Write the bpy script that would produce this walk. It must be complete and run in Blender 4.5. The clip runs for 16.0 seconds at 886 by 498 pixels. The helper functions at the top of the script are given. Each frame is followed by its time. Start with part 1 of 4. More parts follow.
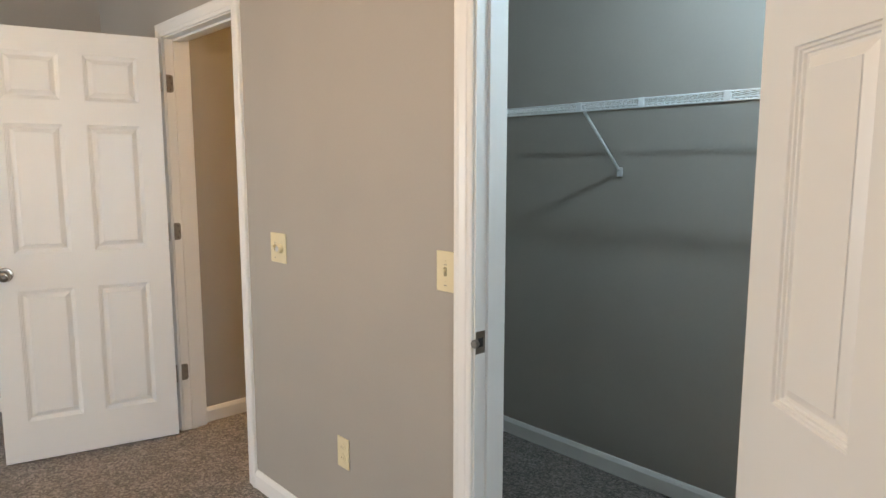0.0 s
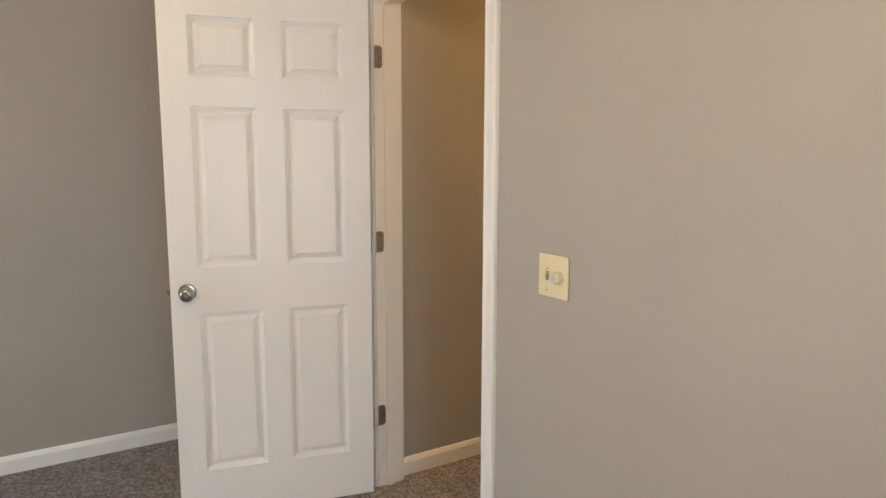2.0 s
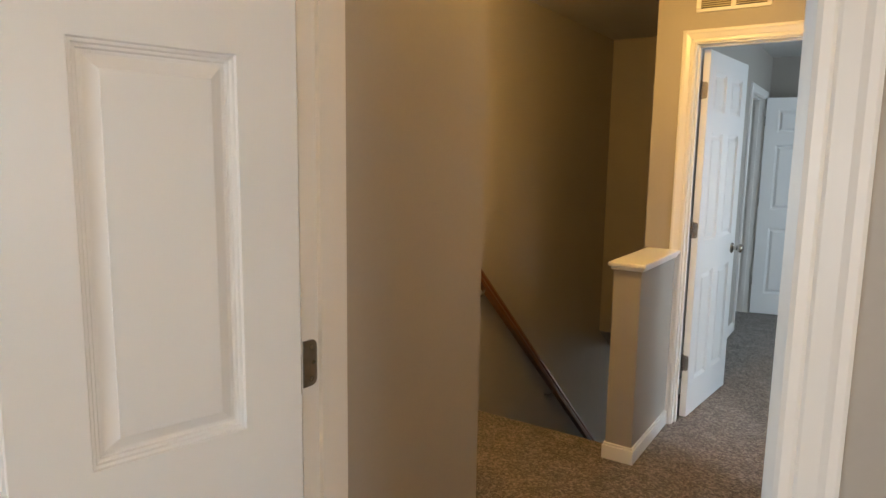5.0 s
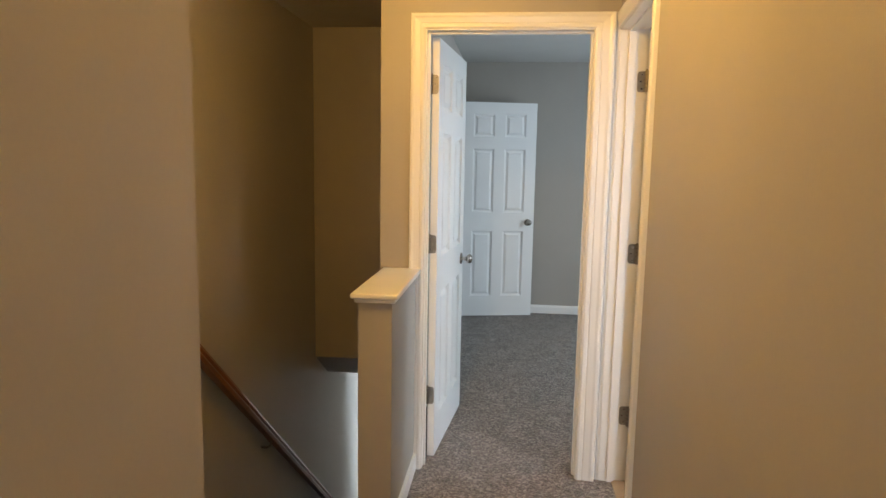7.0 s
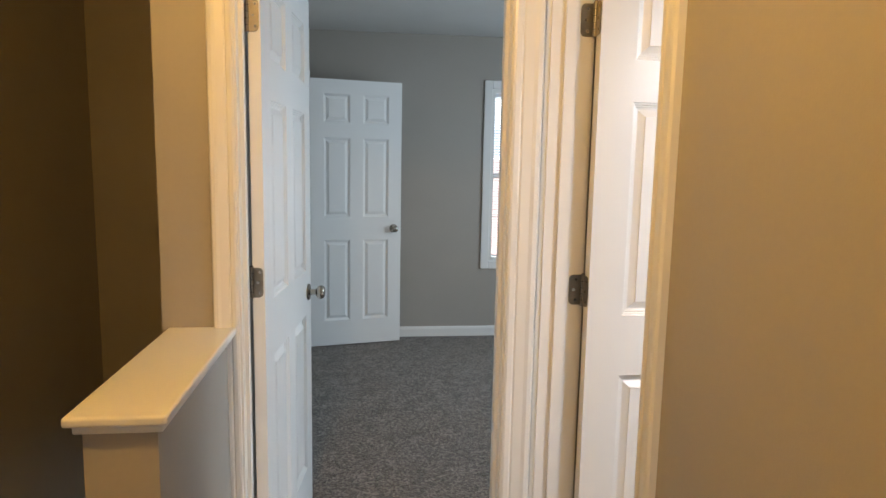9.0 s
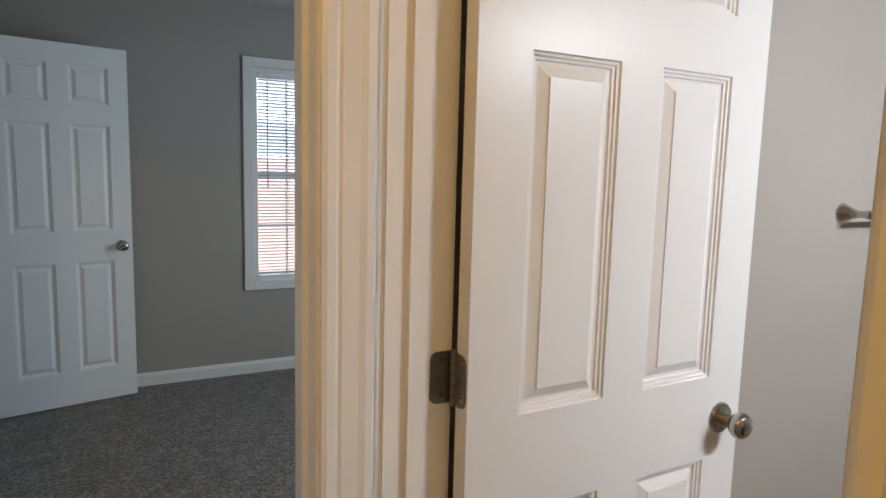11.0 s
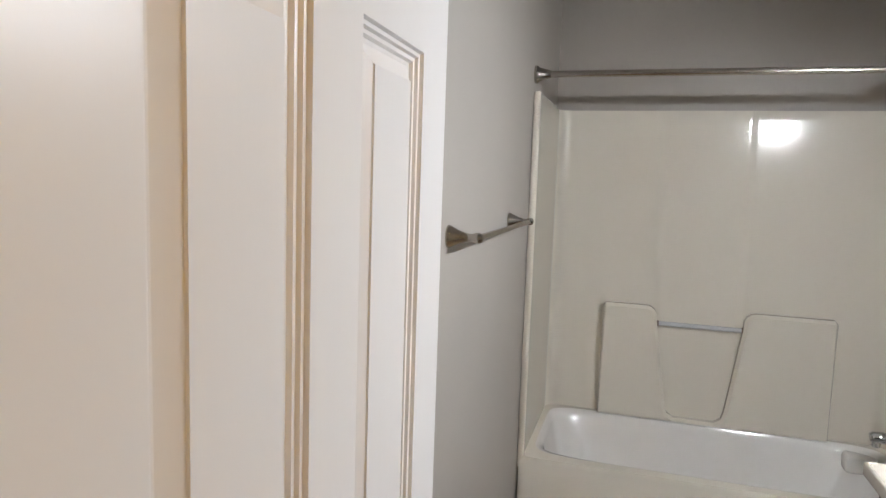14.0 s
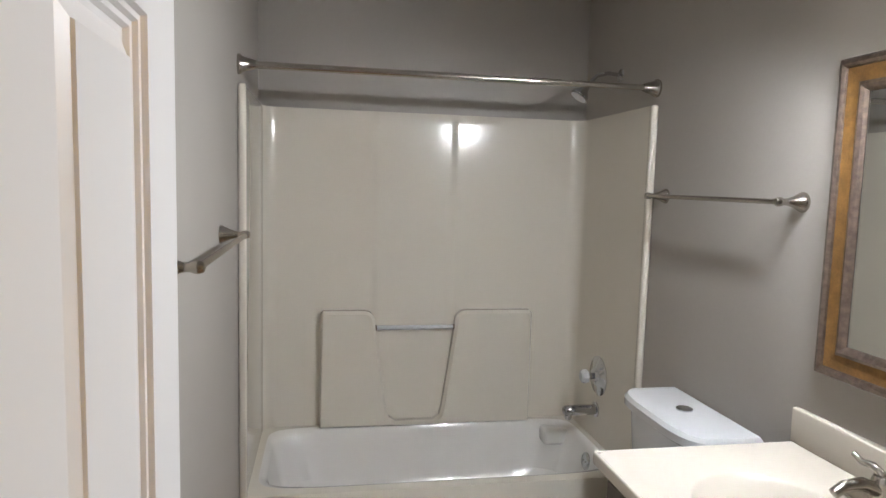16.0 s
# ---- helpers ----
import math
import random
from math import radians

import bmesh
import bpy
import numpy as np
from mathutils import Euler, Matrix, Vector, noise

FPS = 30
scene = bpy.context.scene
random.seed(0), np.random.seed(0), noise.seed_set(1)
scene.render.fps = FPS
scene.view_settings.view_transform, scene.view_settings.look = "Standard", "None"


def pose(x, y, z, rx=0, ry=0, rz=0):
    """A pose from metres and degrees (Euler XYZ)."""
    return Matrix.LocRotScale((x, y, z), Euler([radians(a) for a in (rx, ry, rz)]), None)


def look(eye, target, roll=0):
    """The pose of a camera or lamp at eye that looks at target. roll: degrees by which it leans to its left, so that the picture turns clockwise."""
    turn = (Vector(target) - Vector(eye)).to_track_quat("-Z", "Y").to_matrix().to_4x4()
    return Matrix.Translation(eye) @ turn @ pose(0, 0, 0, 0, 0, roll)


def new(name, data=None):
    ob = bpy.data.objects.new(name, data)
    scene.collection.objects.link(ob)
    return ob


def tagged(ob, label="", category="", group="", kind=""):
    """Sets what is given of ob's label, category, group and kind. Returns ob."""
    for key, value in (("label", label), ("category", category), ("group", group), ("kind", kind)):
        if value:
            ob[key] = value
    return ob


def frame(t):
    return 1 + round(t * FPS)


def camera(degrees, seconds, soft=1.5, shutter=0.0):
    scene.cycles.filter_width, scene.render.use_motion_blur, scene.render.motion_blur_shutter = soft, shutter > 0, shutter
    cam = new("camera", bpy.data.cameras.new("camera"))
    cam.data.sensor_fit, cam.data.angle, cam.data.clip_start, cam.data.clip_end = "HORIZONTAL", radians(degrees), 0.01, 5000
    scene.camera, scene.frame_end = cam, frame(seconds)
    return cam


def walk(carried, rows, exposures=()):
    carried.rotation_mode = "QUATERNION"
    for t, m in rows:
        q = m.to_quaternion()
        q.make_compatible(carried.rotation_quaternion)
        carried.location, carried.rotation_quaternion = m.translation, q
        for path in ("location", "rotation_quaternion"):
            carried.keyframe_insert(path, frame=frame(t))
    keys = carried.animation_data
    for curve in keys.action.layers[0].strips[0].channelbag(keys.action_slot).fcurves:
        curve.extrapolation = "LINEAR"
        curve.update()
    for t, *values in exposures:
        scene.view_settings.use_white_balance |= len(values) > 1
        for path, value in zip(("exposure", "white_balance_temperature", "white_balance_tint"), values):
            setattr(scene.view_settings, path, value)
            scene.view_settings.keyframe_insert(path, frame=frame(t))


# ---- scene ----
cam = camera(68.8, 16.0)
PATH = [
    (0, (2.637, -1.255, 1.42), (1.186, 0.097, 1.164), -0.0),
    (0.5, (2.468, -1.255, 1.416), (0.894, -0.051, 1.149), -0.0),
    (1, (2.224, -1.248, 1.424), (0.582, -0.138, 1.155), -0.0),
    (1.5, (1.964, -1.22, 1.42), (0.301, -0.142, 1.148), -0.1),
    (2, (1.657, -1.186, 1.401), (-0.023, -0.131, 1.142), 0.1),
    (2.5, (1.367, -1.219, 1.428), (-0.295, -0.142, 1.154), -0.1),
    (3, (1.084, -1.189, 1.399), (-0.54, -0.05, 1.141), 0.1),
    (3.2, (0.96, -1.169, 1.414), (-0.628, 0.014, 1.134), -0.0),
    (5.3, (-0.018, -0.738, 1.466), (-0.999, 0.983, 1.192), 0.8),
    (5.5, (-0.08, -0.69, 1.469), (-0.981, 1.074, 1.198), 0.7),
    (6, (-0.219, -0.565, 1.474), (-0.874, 1.305, 1.205), 1.0),
    (6.5, (-0.31, -0.413, 1.458), (-0.699, 1.531, 1.195), 1.0),
    (7, (-0.348, -0.171, 1.464), (-0.551, 1.801, 1.203), 1.0),
    (7.5, (-0.397, 0.12, 1.462), (-0.455, 2.102, 1.202), 1.1),
    (8, (-0.434, 0.411, 1.459), (-0.38, 2.393, 1.198), 1.2),
    (8.2, (-0.431, 0.525, 1.452), (-0.342, 2.506, 1.191), 1.2),
    (10.3, (-0.326, 1.638, 1.428), (0.327, 3.511, 1.17), 1.2),
    (10.5, (-0.311, 1.711, 1.427), (0.43, 3.551, 1.174), 1.3),
    (11, (-0.284, 1.859, 1.422), (0.648, 3.611, 1.173), 1.5),
    (11.5, (-0.261, 1.991, 1.429), (0.914, 3.591, 1.182), 1.7),
    (12, (-0.216, 2.117, 1.425), (1.231, 3.477, 1.182), 2.0),
    (12.5, (-0.107, 2.217, 1.438), (1.502, 3.382, 1.202), 1.9),
    (13, (-0.016, 2.303, 1.447), (1.69, 3.321, 1.214), 2.0),
    (13.5, (0.022, 2.397, 1.456), (1.823, 3.239, 1.232), 1.9),
    (14, (0.045, 2.469, 1.46), (1.948, 3.046, 1.245), 1.9),
    (14.5, (0.111, 2.513, 1.46), (2.073, 2.836, 1.248), 1.8),
    (15, (0.191, 2.553, 1.473), (2.179, 2.629, 1.266), 1.8),
    (15.5, (0.248, 2.576, 1.485), (2.231, 2.411, 1.282), 1.7),
    (16, (0.266, 2.597, 1.489), (2.223, 2.237, 1.289), 1.6),
]
walk(cam, [(t, look(eye, target, roll)) for t, eye, target, roll in PATH],
     [(0, -0.05), (3.2, -0.08), (5.3, -0.28), (8.2, -0.08), (10.3, -1.05), (12.5, -0.98), (16, -1.10)])

# ---- world and lights ----
world = bpy.data.worlds.new("sky")
scene.world = world
world.use_nodes = True
wn = world.node_tree.nodes
sky = wn.new("ShaderNodeTexSky")
sky.sky_type, sky.sun_disc, sky.sun_elevation, sky.sun_rotation = "NISHITA", False, radians(35), radians(200)
world.node_tree.links.new(sky.outputs[0], wn["Background"].inputs[0])
wn["Background"].inputs[1].default_value = 0.13


def lamp(name, m, power, colour, size, size_y=0.0, spread=180):
    data = bpy.data.lights.new(name, "AREA")
    data.energy, data.color, data.size, data.spread = power, colour, size, radians(spread)
    if size_y:
        data.shape, data.size_y = "RECTANGLE", size_y
    else:
        data.shape = "DISK"
    ob = new(name, data)
    ob.matrix_world = m
    return ob


def bulb(name, place, power, colour, radius):
    data = bpy.data.lights.new(name, "POINT")
    data.energy, data.color, data.shadow_soft_size = power, colour, radius
    ob = new(name, data)
    ob.location = place
    return ob


DAY = (0.74, 0.88, 1.0)
WARM = (1.0, 0.67, 0.355)
GOLD = (1.0, 0.565, 0.14)
# Unseen east fill, added to brighten the open door and west wall.
lamp("fill_light_bedroom", look((4.35, -1.3, 1.35), (-0.8, -0.7, 0.5)), 42, DAY, 1.1, 1.4)
lamp("window_light_back", look((-0.6, -4.55, 1.3), (0.3, 0, 0.4)), 62, DAY, 1.7, 1.4)
bulb("bedroom_bulb", (1.0, -1.8, 2.28), 72, WARM, 0.12)
bulb("closet_bulb", (1.93, 0.60, 2.33), 34, (0.62, 0.85, 1.0), 0.03)
bulb("hall_bulb", (-0.74, 1.52, 2.28), 56, GOLD, 0.09)
# Unseen side fill, added to carry the north window's daylight into the far bedroom.
lamp("fill_light_far_side", look((2.36, 4.4, 1.45), (-1, 4.0, 0.8)), 66, (0.69, 0.855, 1.0), 1.4, 1.4)
lamp("window_light_downstairs", look((0.2, 6.9, -1.3), (-2, 5.2, -1.6)), 160, (0.75, 0.88, 1.0), 1.0, 1.2)
for k in range(3):
    lamp("vanity_bulb", look((1.12 + 0.2 * k, 1.59, 1.905), (1.45 + 0.2 * k, 2.20, 1.27)), 25, (0.96, 1.0, 1.08), 0.10)

# ---- materials ----


def mat(name, colour, rough=0.5, metal=0.0, vary=0.0, scale=6.0, bump=0.0, bump_scale=200.0, coat=0.0, fine=0.0, fine_scale=400.0, stretch=None):
    """Painted, plastic, metal and fabric surfaces: base colour, two scales of variation, fine relief."""
    m = bpy.data.materials.new(name)
    m.use_nodes = True
    n, l = m.node_tree.nodes, m.node_tree.links
    b = n["Principled BSDF"]
    b.inputs["Base Color"].default_value = (*colour, 1)
    b.inputs["Roughness"].default_value = rough
    b.inputs["Metallic"].default_value = metal
    if coat:
        b.inputs["Coat Weight"].default_value, b.inputs["Coat Roughness"].default_value = coat, 0.06
    co = n.new("ShaderNodeTexCoord")
    src = co.outputs["Object"]
    if stretch:
        mp = n.new("ShaderNodeMapping")
        mp.inputs["Scale"].default_value = stretch
        l.new(src, mp.inputs["Vector"])
        src = mp.outputs["Vector"]
    if vary or fine:
        mul = n.new("ShaderNodeMixRGB")
        mul.blend_type, mul.inputs[0].default_value, mul.inputs[1].default_value = "MULTIPLY", 1.0, (*colour, 1)
        total = None
        for amount, sc, det in ((vary, scale, 4), (fine, fine_scale, 2)):
            if not amount:
                continue
            t = n.new("ShaderNodeTexNoise")
            t.inputs["Scale"].default_value, t.inputs["Detail"].default_value = sc, det
            l.new(src, t.inputs["Vector"])
            r = n.new("ShaderNodeMapRange")
            r.inputs["From Min"].default_value, r.inputs["From Max"].default_value = 0.25, 0.75
            r.inputs["To Min"].default_value, r.inputs["To Max"].default_value = 1 - amount, 1 + amount
            l.new(t.outputs["Fac"], r.inputs["Value"])
            if total is None:
                total = r.outputs[0]
            else:
                x = n.new("ShaderNodeMath")
                x.operation = "MULTIPLY"
                l.new(total, x.inputs[0]), l.new(r.outputs[0], x.inputs[1])
                total = x.outputs[0]
        l.new(total, mul.inputs[2])
        l.new(mul.outputs[0], b.inputs["Base Color"])
    if bump:
        t = n.new("ShaderNodeTexNoise")
        t.inputs["Scale"].default_value, t.inputs["Detail"].default_value = bump_scale, 3
        l.new(src, t.inputs["Vector"])
        k = n.new("ShaderNodeBump")
        k.inputs["Strength"].default_value, k.inputs["Distance"].default_value = bump, 0.002
        l.new(t.outputs["Fac"], k.inputs["Height"])
        l.new(k.outputs[0], b.inputs["Normal"])
    return m


PAINT = mat("greige_wall_paint", (0.395, 0.365, 0.325), 0.50, vary=0.035, scale=2.5, bump=0.10, bump_scale=260, fine=0.012, fine_scale=90)
CEILING = mat("ceiling_paint", (0.62, 0.61, 0.59), 0.85, vary=0.03, scale=3, bump=0.5, bump_scale=120)
TRIM = mat("white_gloss_trim", (0.83, 0.815, 0.79), 0.30, vary=0.012, scale=5)
DOORS = mat("white_door_paint", (0.84, 0.835, 0.825), 0.33, vary=0.010, scale=4, bump=0.022, bump_scale=170, stretch=(1, 1, 0.06))
NICKEL = mat("brushed_nickel", (0.44, 0.41, 0.37), 0.21, 1.0, vary=0.06, scale=40, bump=0.05, bump_scale=600)
DARKNICKEL = mat("dull_hinge_steel", (0.30, 0.27, 0.235), 0.42, 1.0, vary=0.1, scale=60)
KNOBCAP = mat("satin_aluminium", (0.72, 0.72, 0.71), 0.42, 0.6)
CHROME = mat("chrome", (0.55, 0.56, 0.58), 0.08, 1.0)
PLATE = mat("almond_plastic", (0.74, 0.66, 0.44), 0.4, vary=0.02, scale=20)
PLATE_DARK = mat("almond_plastic_shaded_slot", (0.30, 0.25, 0.14), 0.5)
PLATE_MARK = mat("worn_print_grey", (0.42, 0.38, 0.28), 0.6)
ACRYLIC = mat("bone_acrylic", (0.71, 0.66, 0.565), 0.16, coat=0.6, vary=0.015, scale=4, bump=0.03, bump_scale=14)
TUBWHITE = mat("white_tub_enamel", (0.78, 0.755, 0.715), 0.14, coat=0.6, vary=0.02, scale=6)
CERAMIC = mat("white_ceramic", (0.80, 0.81, 0.82), 0.1, coat=0.7)
MARBLE = mat("cream_cultured_marble", (0.70, 0.64, 0.545), 0.2, coat=0.4, vary=0.02, scale=9)
CABINET = mat("espresso_wood", (0.045, 0.028, 0.02), 0.4, vary=0.25, scale=12, stretch=(1, 1, 0.1))
RAILWOOD = mat("dark_red_stained_wood", (0.19, 0.07, 0.03), 0.30, vary=0.25, scale=30, stretch=(1, 0.1, 0.1), coat=0.3)
GOLDFRAME = mat("aged_gold_leaf_wood", (0.22, 0.115, 0.035), 0.38, 0.25, vary=0.25, scale=30, fine=0.15, fine_scale=200, bump=0.2, bump_scale=150)
PEWTER = mat("dark_pewter_moulding", (0.20, 0.15, 0.12), 0.30, 0.7, vary=0.35, scale=70, bump=0.3, bump_scale=120)
MIRROR = mat("mirror_silver", (0.86, 0.88, 0.87), 0.01, 1.0)
WIRE = mat("white_vinyl_wire", (0.80, 0.82, 0.83), 0.35)
CLEAR = mat("clear_acrylic_knob", (0.9, 0.91, 0.92), 0.05, coat=0.5)
CLEAR.node_tree.nodes["Principled BSDF"].inputs["Transmission Weight"].default_value = 0.4
BLIND = mat("white_blind_slat", (0.85, 0.86, 0.88), 0.5)
VINYLFLOOR = mat("tan_vinyl_floor", (0.36, 0.25, 0.15), 0.4, vary=0.15, scale=8, fine=0.05)
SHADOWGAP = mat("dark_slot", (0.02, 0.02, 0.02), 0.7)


def carpet_mat(name, a, b, c):
    m = bpy.data.materials.new(name)
    m.use_nodes = True
    n, l = m.node_tree.nodes, m.node_tree.links
    p = n["Principled BSDF"]
    p.inputs["Roughness"].default_value = 0.95
    p.inputs["Sheen Weight"].default_value = 0.25
    co = n.new("ShaderNodeTexCoord")
    v = n.new("ShaderNodeTexVoronoi")
    v.inputs["Scale"].default_value = 105
    l.new(co.outputs["Object"], v.inputs["Vector"])
    ramp = n.new("ShaderNodeValToRGB")
    e = ramp.color_ramp.elements
    e[0].color, e[1].color = (*a, 1), (*c, 1)
    mid = e.new(0.5)
    mid.color = (*b, 1)
    sep = n.new("ShaderNodeSeparateColor")
    l.new(v.outputs["Color"], sep.inputs[0])
    l.new(sep.outputs[0], ramp.inputs[0])
    big = n.new("ShaderNodeTexNoise")
    big.inputs["Scale"].default_value, big.inputs["Detail"].default_value = 9, 5
    l.new(co.outputs["Object"], big.inputs["Vector"])
    r = n.new("ShaderNodeMapRange")
    r.inputs["From Min"].default_value, r.inputs["From Max"].default_value = 0.3, 0.7
    r.inputs["To Min"].default_value, r.inputs["To Max"].default_value = 0.78, 1.2
    l.new(big.outputs["Fac"], r.inputs["Value"])
    mul = n.new("ShaderNodeMixRGB")
    mul.blend_type, mul.inputs[0].default_value = "MULTIPLY", 1
    l.new(ramp.outputs[0], mul.inputs[1]), l.new(r.outputs[0], mul.inputs[2])
    l.new(mul.outputs[0], p.inputs["Base Color"])
    t = n.new("ShaderNodeTexNoise")
    t.inputs["Scale"].default_value, t.inputs["Detail"].default_value = 120, 4
    l.new(co.outputs["Object"], t.inputs["Vector"])
    k = n.new("ShaderNodeBump")
    k.inputs["Strength"].default_value, k.inputs["Distance"].default_value = 1.0, 0.012
    l.new(t.outputs["Fac"], k.inputs["Height"])
    l.new(k.outputs[0], p.inputs["Normal"])
    return m


CARPET = carpet_mat("speckled_taupe_carpet", (0.068, 0.054, 0.047), (0.145, 0.118, 0.103), (0.33, 0.278, 0.247))


def glow(name, colour, strength):
    m = bpy.data.materials.new(name)
    m.use_nodes = True
    b = m.node_tree.nodes["Principled BSDF"]
    b.inputs["Base Color"].default_value = (*colour, 1)
    b.inputs["Emission Color"].default_value = (*colour, 1)
    b.inputs["Emission Strength"].default_value = strength
    return m


SKYGLOW = glow("overcast_sky_backdrop", (0.84, 0.92, 1.0), 6.5)
SHADEGLOW = glow("lit_frosted_glass", (1.0, 0.97, 0.92), 5.5)
glass = bpy.data.materials.new("window_glass")
glass.use_nodes = True
gb = glass.node_tree.nodes["Principled BSDF"]
gb.inputs["Transmission Weight"].default_value, gb.inputs["Roughness"].default_value, gb.inputs["IOR"].default_value = 1, 0.0, 1.45
bn, bk = BLIND.node_tree.nodes, BLIND.node_tree.links
tr, mx = bn.new("ShaderNodeBsdfTranslucent"), bn.new("ShaderNodeMixShader")
tr.inputs[0].default_value, mx.inputs[0].default_value = (0.9, 0.93, 0.97, 1), 0.5
bk.new(bn["Principled BSDF"].outputs[0], mx.inputs[1]), bk.new(tr.outputs[0], mx.inputs[2]), bk.new(mx.outputs[0], bn["Material Output"].inputs["Surface"])

# ---- mesh helpers ----


def finish(bm, name, material, smooth=False):
    bmesh.ops.recalc_face_normals(bm, faces=bm.faces)
    me = bpy.data.meshes.new(name)
    bm.to_mesh(me)
    bm.free()
    me.materials.append(material)
    if smooth:
        me.shade_smooth()
        me.set_sharp_from_angle(angle=radians(38))
    return me


def part(name, bm, material, parent=None, label="", smooth=False, m=None):
    ob = new(name, finish(bm, name, material, smooth))
    if parent is not None:
        ob.parent = parent
    if m is not None:
        ob.matrix_basis = m
    if label:
        tagged(ob, label)
    return ob


def thing(name, label, category, m=None, kind="", group=""):
    ob = new(name)
    ob.empty_display_size = 0.1
    if m is not None:
        ob.matrix_basis = m
    return tagged(ob, label, category, group, kind)


def box(bm, x0, x1, y0, y1, z0, z1, bevel=0.0, seg=2):
    r = bmesh.ops.create_cube(bm, size=1)
    vs = r["verts"]
    for v in vs:
        v.co = Vector(((x0 + x1) / 2 + v.co.x * (x1 - x0), (y0 + y1) / 2 + v.co.y * (y1 - y0), (z0 + z1) / 2 + v.co.z * (z1 - z0)))
    if bevel:
        es = {e for v in vs for e in v.link_edges}
        bmesh.ops.bevel(bm, geom=list(es), offset=bevel, segments=seg, affect="EDGES", profile=0.5)
    return bm


def boxes(*rows):
    bm = bmesh.new()
    for r in rows:
        box(bm, *r)
    return bm


def lathe(profile, seg=28, axis="z", bm=None, at=(0, 0, 0)):
    """Profile of (radius, along) turned about an axis."""
    bm = bm or bmesh.new()
    rings = []
    for r, h in profile:
        ring = []
        for i in range(seg):
            a = 2 * math.pi * i / seg
            c, s = r * math.cos(a), r * math.sin(a)
            co = {"z": (c, s, h), "y": (c, h, s), "x": (h, c, s)}[axis]
            ring.append(bm.verts.new(Vector(co) + Vector(at)))
        rings.append(ring)
    for a, b in zip(rings, rings[1:]):
        for i in range(seg):
            bm.faces.new((a[i], a[(i + 1) % seg], b[(i + 1) % seg], b[i]))
    bm.faces.new(rings[0])
    bm.faces.new(rings[-1])
    return bm


def tube(points, radius, seg=10, bm=None):
    """A round bar along a line of points; radius may be one number or one for each point."""
    bm = bm or bmesh.new()
    pts = [Vector(p) for p in points]
    rad = radius if isinstance(radius, (list, tuple)) else [radius] * len(pts)
    rings, up = [], Vector((0.123, 0.2, 1)).normalized()
    for i, p in enumerate(pts):
        d = (pts[min(i + 1, len(pts) - 1)] - pts[max(i - 1, 0)]).normalized()
        if abs(d.dot(up)) > 0.95:
            up = Vector((1, 0.1, 0)).normalized()
        a = d.cross(up).normalized()
        b = d.cross(a).normalized()
        rings.append([bm.verts.new(p + rad[i] * (math.cos(2 * math.pi * k / seg) * a + math.sin(2 * math.pi * k / seg) * b)) for k in range(seg)])
    for a, b in zip(rings, rings[1:]):
        for i in range(seg):
            bm.faces.new((a[i], a[(i + 1) % seg], b[(i + 1) % seg], b[i]))
    bm.faces.new(rings[0])
    bm.faces.new(rings[-1])
    return bm


def sweep(path, profile, bm=None):
    """A moulding: profile points given as vectors at each station of the path (a list of functions of u, v)."""
    bm = bm or bmesh.new()
    rings = [[bm.verts.new(station(u, v)) for u, v in profile] for station in path]
    n = len(profile)
    for a, b in zip(rings, rings[1:]):
        for i in range(n):
            bm.faces.new((a[i], a[(i + 1) % n], b[(i + 1) % n], b[i]))
    bm.faces.new(rings[0])
    bm.faces.new(rings[-1])
    return bm


CASING = ((0, 0), (0, 0.009), (0.006, 0.012), (0.016, 0.0115), (0.020, 0.009), (0.024, 0.012), (0.044, 0.015), (0.052, 0.0185), (0.061, 0.018), (0.065, 0.013), (0.065, 0))
BASE = ((0, 0), (0.013, 0), (0.013, 0.062), (0.010, 0.070), (0.008, 0.076), (0.004, 0.083), (0, 0.083))


def baseboard(name, x0, y0, x1, y1):
    """A skirting board along a wall face; the room lies to the left of the way from the first to the second point."""
    a, b = Vector((x0, y0, 0)), Vector((x1, y1, 0))
    d = (b - a).normalized()
    nrm = Vector((-d.y, d.x, 0))
    st = [lambda u, v, p=p: p + nrm * u + Vector((0, 0, v)) for p in (a, b)]
    ob = part(name, sweep(st, BASE), TRIM)
    return tagged(ob, "white painted baseboard with moulded top edge along carpet", "baseboard", kind="structure")


def wall(name, rows, label="greige painted drywall wall, matte and plain", material=None):
    return tagged(part(name, boxes(*rows), material or PAINT), label, "wall", kind="structure")


# ---- doorways and doors ----


